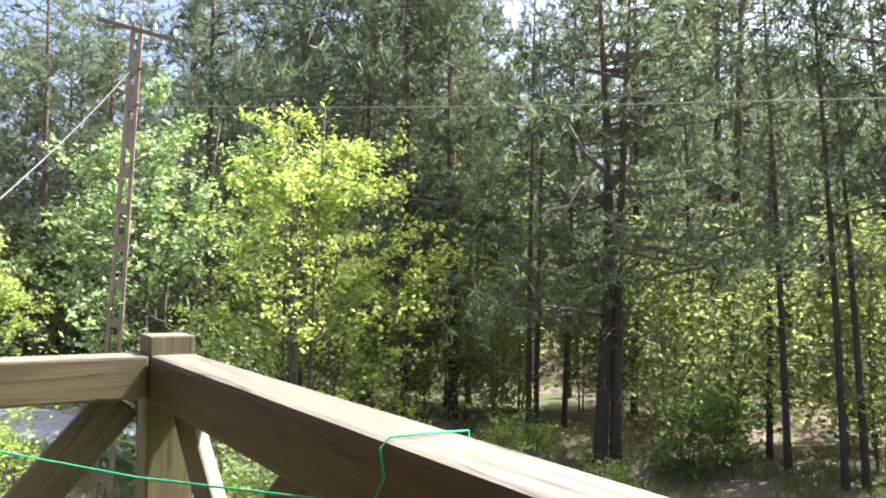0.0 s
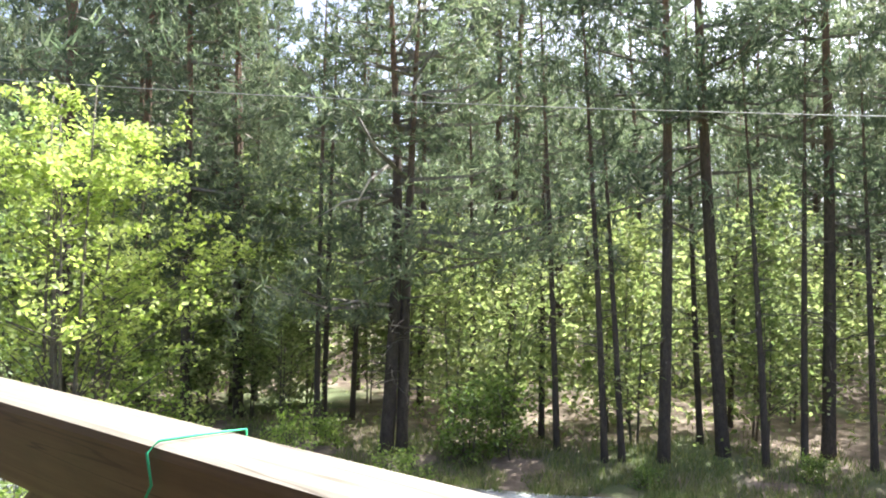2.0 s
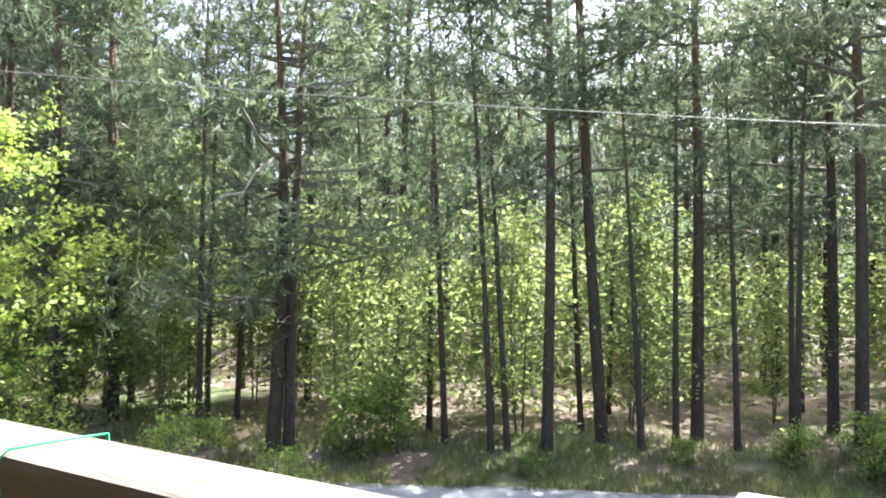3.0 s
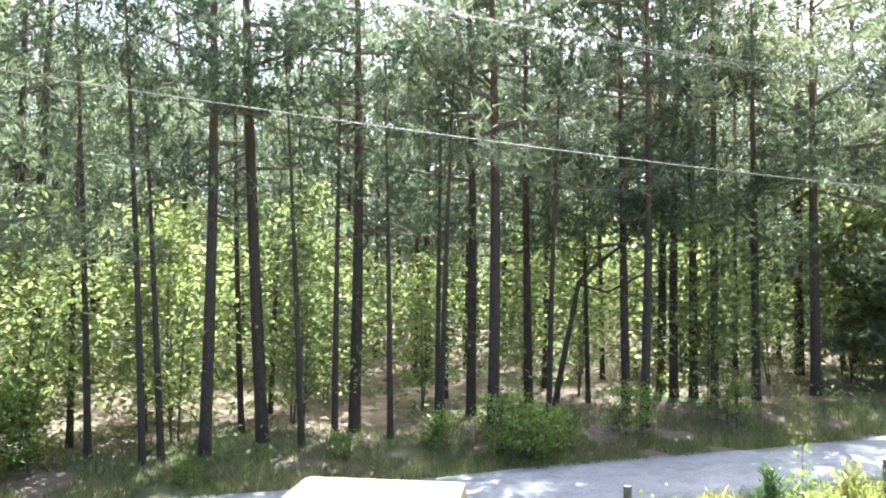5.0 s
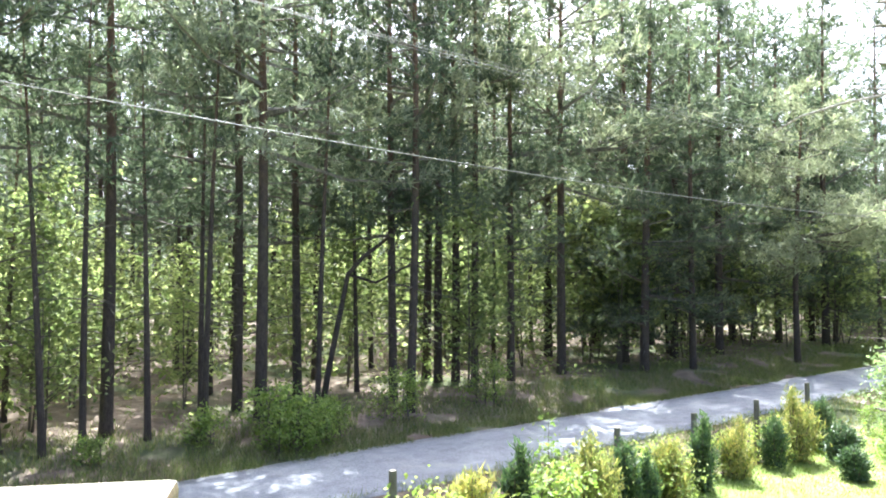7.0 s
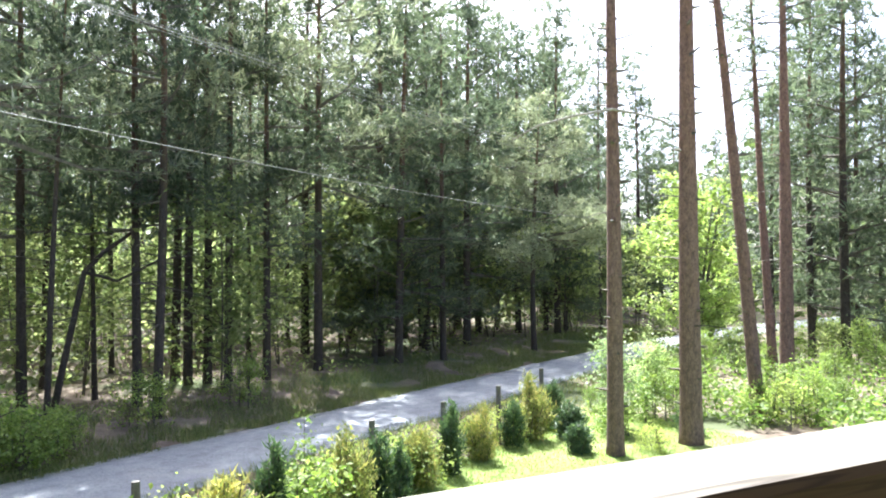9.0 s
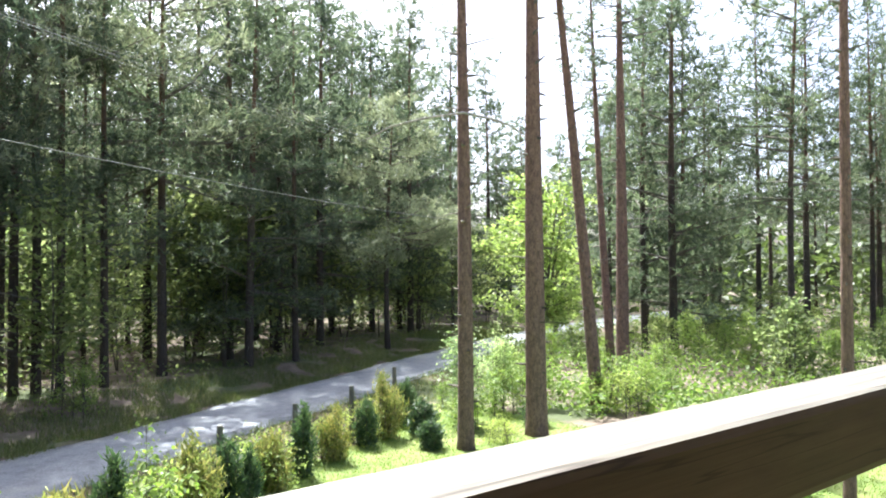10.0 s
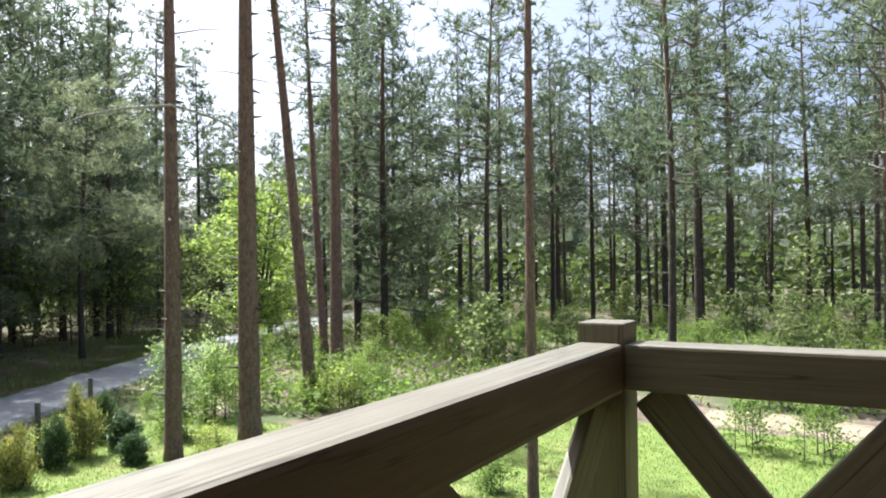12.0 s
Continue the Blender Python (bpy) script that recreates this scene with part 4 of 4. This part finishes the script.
for _ in range(5000):
    x, y = prng.uniform(24, 82), prng.uniform(-26, 60)
    az, d = azimuth(x, y), math.hypot(x, y)
    if not 49 < az < 112 or d < (27 if az > 60 else 38) or n_right > 54 or abs(y - road_y(x)) < 3.5:
        continue
    if not clear(x, y, 3.0):
        continue
    put(THIN[int(prng.integers(0, 3))], x, y, 0, prng.uniform(0, 6.3), prng.uniform(0.8, 1.15), 1.0, prng.normal(0, 0.015))
    taken.append((x, y))
    n_right += 1
n_low = 0
for _ in range(3000):
    x, y = prng.uniform(15, 50), prng.uniform(-14, 30)
    az, d = azimuth(x, y), math.hypot(x, y)
    if not 42 < az < 108 or d < 20.5 or n_low > 100 or abs(y - road_y(x)) < 2.6 or 17 < x - 0.12 * y < 21.2 and y < 13:
        continue
    if not clear(x, y, 0.9):
        continue
    k = prng.uniform()
    if d < 30 and az > 66 and k < 0.45:
        continue
    put(SHRUB[int(prng.integers(0, 3))] if k < 0.8 else UNDER[3], x, y, 0, prng.uniform(0, 6.3), prng.uniform(0.6, 1.15))
    taken.append((x, y))
    n_low += 1
for x, y, k, sc in ((17.7, 2.5, 1, 0.85), (17.6, 1.1, 1, 0.9), (12.6, 6.0, 0, 0.7), (19.2, 15.0, 1, 0.9), (20.6, 14.6, 2, 0.8), (12.9, 14.6, 0, 1.0), (14.6, 15.4, 1, 0.9), (16.2, 15.8, 1, 1.0), (18.2, 13.4, 2, 0.7)):
    put(SHRUB[k], x, y, 0, x, sc)
PALE_SHRUB = broadleaf(33, 2.5, 2.1, 2600, 0.07, LEAF_PALE, "tall pale grey-green leafy shrub beside the pines", "shrub", 6, 0.03, "shrubs", 0.018, "shrub")
put(PALE_SHRUB, 13.4, 15.0, 0, 0.4)
put(PALE_SHRUB, 15.2, 16.4, 0, 2.4, 0.9)
put(FLUFF, 12.2, 13.0, 0.02, 1.0, 0.62)
put(FLUFF, 17.3, 13.3, 0, 2.0, 1.3)
for x, y, sc in ((10.7, 13.6, 1.0), (11.5, 15.0, 1.25), (14.4, 13.9, 1.15)):
    put(DARK[1], x, y, 0.02, x * 4, sc, 0.55)
put(UNDER[1], 24.6, 1.9, 0, 1.0, 0.8)

# thicket far behind, too fine to tell apart
frng = np.random.default_rng(9)
n = 42000
fa = np.radians(frng.uniform(-100, 118, n))
fd = frng.uniform(62, 95, n)
top = 9.0 + 3.0 * np.sin(fa * 9) + 2.0 * np.sin(fa * 23 + 1) + 1.5 * np.sin(fa * 51) + 2.0 * np.clip((fa - 1.05) * 4, 0, 1)
fz = frng.uniform(0, 1, n) ** 1.4 * top
woods = leaves("far_woods", frng, np.stack([np.sin(fa) * fd, np.cos(fa) * fd, fz], 1), 0.72)
tagged(part("far_woods", woods, LEAF_FAR), "distant leafy thicket closing off the wood", "woods", kind="stuff")


# the deep wood: pines behind the others, merged by distance
roots, dirs, stems, bare = [], [], [], []
rows = 0
for _ in range(6000):
    az, d = frng.uniform(-104, 112), frng.uniform(36, 78)
    x, y = math.sin(radians(az)) * d, math.cos(radians(az)) * d
    wood_side = beyond_road(x, y) > 14 and az < 47
    if rows >= 330 or not (wood_side or az > 58 and d > 56 and frng.uniform() < 0.5 or az < -60 and d > 30) or 26 < az < 58 and d < 60 or not clear(x, y, 1.7):
        continue
    taken.append((x, y))
    rows += 1
    h = frng.uniform(14, 20)
    low = h * frng.uniform(0.28, 0.42)
    tilt = frng.normal(0, 0.015, 2)
    stems.append([(Vector((x + tilt[0] * z, y + tilt[1] * z, z)), 0.15 * (1 - 0.85 * z / h)) for z in (-0.1, h * 0.3, h * 0.65, h)])
    for z in np.arange(low, h, 0.85).tolist():
        q = (z - low) / (h - low)
        for _ in range(int(frng.integers(2, 5))):
            a, ln = frng.uniform(0, 6.3), (2.9 - 2.0 * q) * frng.uniform(0.35, 1.0)
            p = np.array((x + tilt[0] * z + math.cos(a) * ln, y + tilt[1] * z + math.sin(a) * ln, z + frng.normal(0, 0.25) + 0.25 * ln * q))
            bare.append([(Vector((x + tilt[0] * z, y + tilt[1] * z, z)), 0.02), (Vector(p), 0.006)])
            k = 15
            roots.append(p + frng.normal(0, 1, (k, 3)) * (0.5, 0.5, 0.2))
            v = unit(frng, k) + (0.3 * math.cos(a), 0.3 * math.sin(a), 0.3)
            dirs.append(v / np.linalg.norm(v, axis=1, keepdims=True))
deep = tagged(new("deep_wood"), "deep ranks of slender pines behind the edge trees", "woods", kind="stuff")
part("trunks", raw("trunks", *tubes(stems, 5), smooth=True), BARK, deep)["kind"] = "stuff"
part("branchwork", raw("branchwork", *tubes(bare, 3)), BARK_GREY, deep)["kind"] = "stuff"
part("needles", blades("needles", frng, np.concatenate(roots), np.concatenate(dirs), 0.62, 0.11), NEEDLES, deep)["kind"] = "stuff"

# the mass of the wood beyond that, a low uneven wall of green
FAR_MASS = plain("distant_tree_mass", (0.035, 0.05, 0.025), (0.085, 0.11, 0.05), 0.35, 0.95, 1.0)
rim_v, rim_f = [], []
for i in range(360):
    a = radians(-108 + i * 0.64)
    h = 9.0 + 1.6 * math.sin(i * 0.37) + 1.1 * math.sin(i * 0.91 + 1) + frng.uniform(-0.9, 0.9)
    for d, z in ((112, -0.5), (110, h * 0.6), (114, h), (120, -0.5)):
        rim_v.append((math.sin(a) * d, math.cos(a) * d, z))
    if i:
        for k in range(3):
            rim_f.append((4 * i - 4 + k, 4 * i + k, 4 * i + k + 1, 4 * i - 3 + k))
tagged(part("backdrop", raw("backdrop", rim_v, rim_f), FAR_MASS), "dark green edge of more distant woods", "woods", kind="structure")


# ---- grass ----
def grass(name, pts, length, width, mat, label, seed):
    rng = np.random.default_rng(seed)
    n = len(pts)
    d = np.stack([rng.normal(0, 0.4, n), rng.normal(0, 0.4, n), np.ones(n)], 1)
    d /= np.linalg.norm(d, axis=1, keepdims=True)
    tagged(part(name, blades(name, rng, pts, d, length, width), mat), label, "grass", kind="stuff")


grng = np.random.default_rng(14)
x = grng.uniform(2, 19.2, 150000)
y = grng.uniform(0, 18, 150000)
ok = (y < 10.2 + 0.58 * (x - 1.2)) & (x * x + y * y > 30) & ((x < 15.2) | (y < 9))
grass("lawn_grass", np.stack([x[ok], y[ok], np.full(ok.sum(), 0.015)], 1), 0.055, 0.013, GRASS, "short bright lawn grass", 15)
x = grng.uniform(-24, 34, 150000)
s = np.abs(grng.normal(0, 2.1, 150000)) + 1.4
side = np.where(grng.uniform(size=150000) < 0.75, 1, -1)
y = np.array([road_y(a) for a in x]) + side * s / 0.889
clump = np.array([noise.noise(Vector((a * 0.9, b * 0.9, 0))) for a, b in zip(x, y)]) > -0.25
pts = np.array([(a, b, land(a, b) - 0.01) for a, b in zip(x[clump], y[clump])])
grass("verge_grass", pts, 0.21, 0.015, DRY_GRASS, "tufty half-dry grass along the road", 16)


def low_growth(name, x, y, high, size, mat, label, seed):
    rng = np.random.default_rng(seed)
    z = np.array([land(a, b) for a, b in zip(x, y)]) + rng.uniform(0.03, 1, len(x)) * high
    tagged(part(name, leaves(name, rng, np.stack([x, y, z], 1), size), mat), label, "undergrowth", kind="stuff")


az, d = np.radians(grng.uniform(44, 108, 62000)), np.where(grng.uniform(size=62000) < 0.5, 20 + grng.exponential(11, 62000), grng.uniform(30, 76, 62000))
x, y = np.sin(az) * d, np.cos(az) * d
ok = (np.abs(y - np.array([road_y(a) for a in x])) > 2.3) & ((x > 22.4) | (y > 9)) & (x > 16)
ok &= np.array([noise.noise(Vector((a * 0.35, b * 0.35, 7))) for a, b in zip(x, y)]) > -0.25
low_growth("ferns", x[ok], y[ok], 0.75, 0.14, LEAF_BUSH, "low green undergrowth beyond the path", 21)
u, q = grng.uniform(-50, 40, 16000), 4 + grng.exponential(9, 16000)
x = u - q * 0.458
y = np.array([road_y(a) for a in u]) + q * 0.889
ok = np.array([noise.noise(Vector((a * 0.4, b * 0.4, 2))) for a, b in zip(x, y)]) > 0.05
low_growth("seedlings", x[ok], y[ok], 0.5, 0.13, LEAF_FOREST, "patches of low seedlings on the forest floor", 22)
u, q = grng.uniform(-58, 46, 190000), 7 + grng.exponential(10, 190000)
x = u - q * 0.458
y = np.array([road_y(a) for a in u]) + q * 0.889
z = 0.5 + grng.beta(1.2, 1.9, 190000) * 6.8
ok = np.array([noise.noise(Vector((a * 0.45, b * 0.45, c * 0.6))) for a, b, c in zip(x, y, z)]) > 0.13
drng = np.random.default_rng(23)
tagged(part("understory", leaves("understory", drng, np.stack([x[ok], y[ok], z[ok]], 1), 0.19), LEAF_FOREST), "tangle of bright young leaves among the trunks", "undergrowth", kind="stuff")
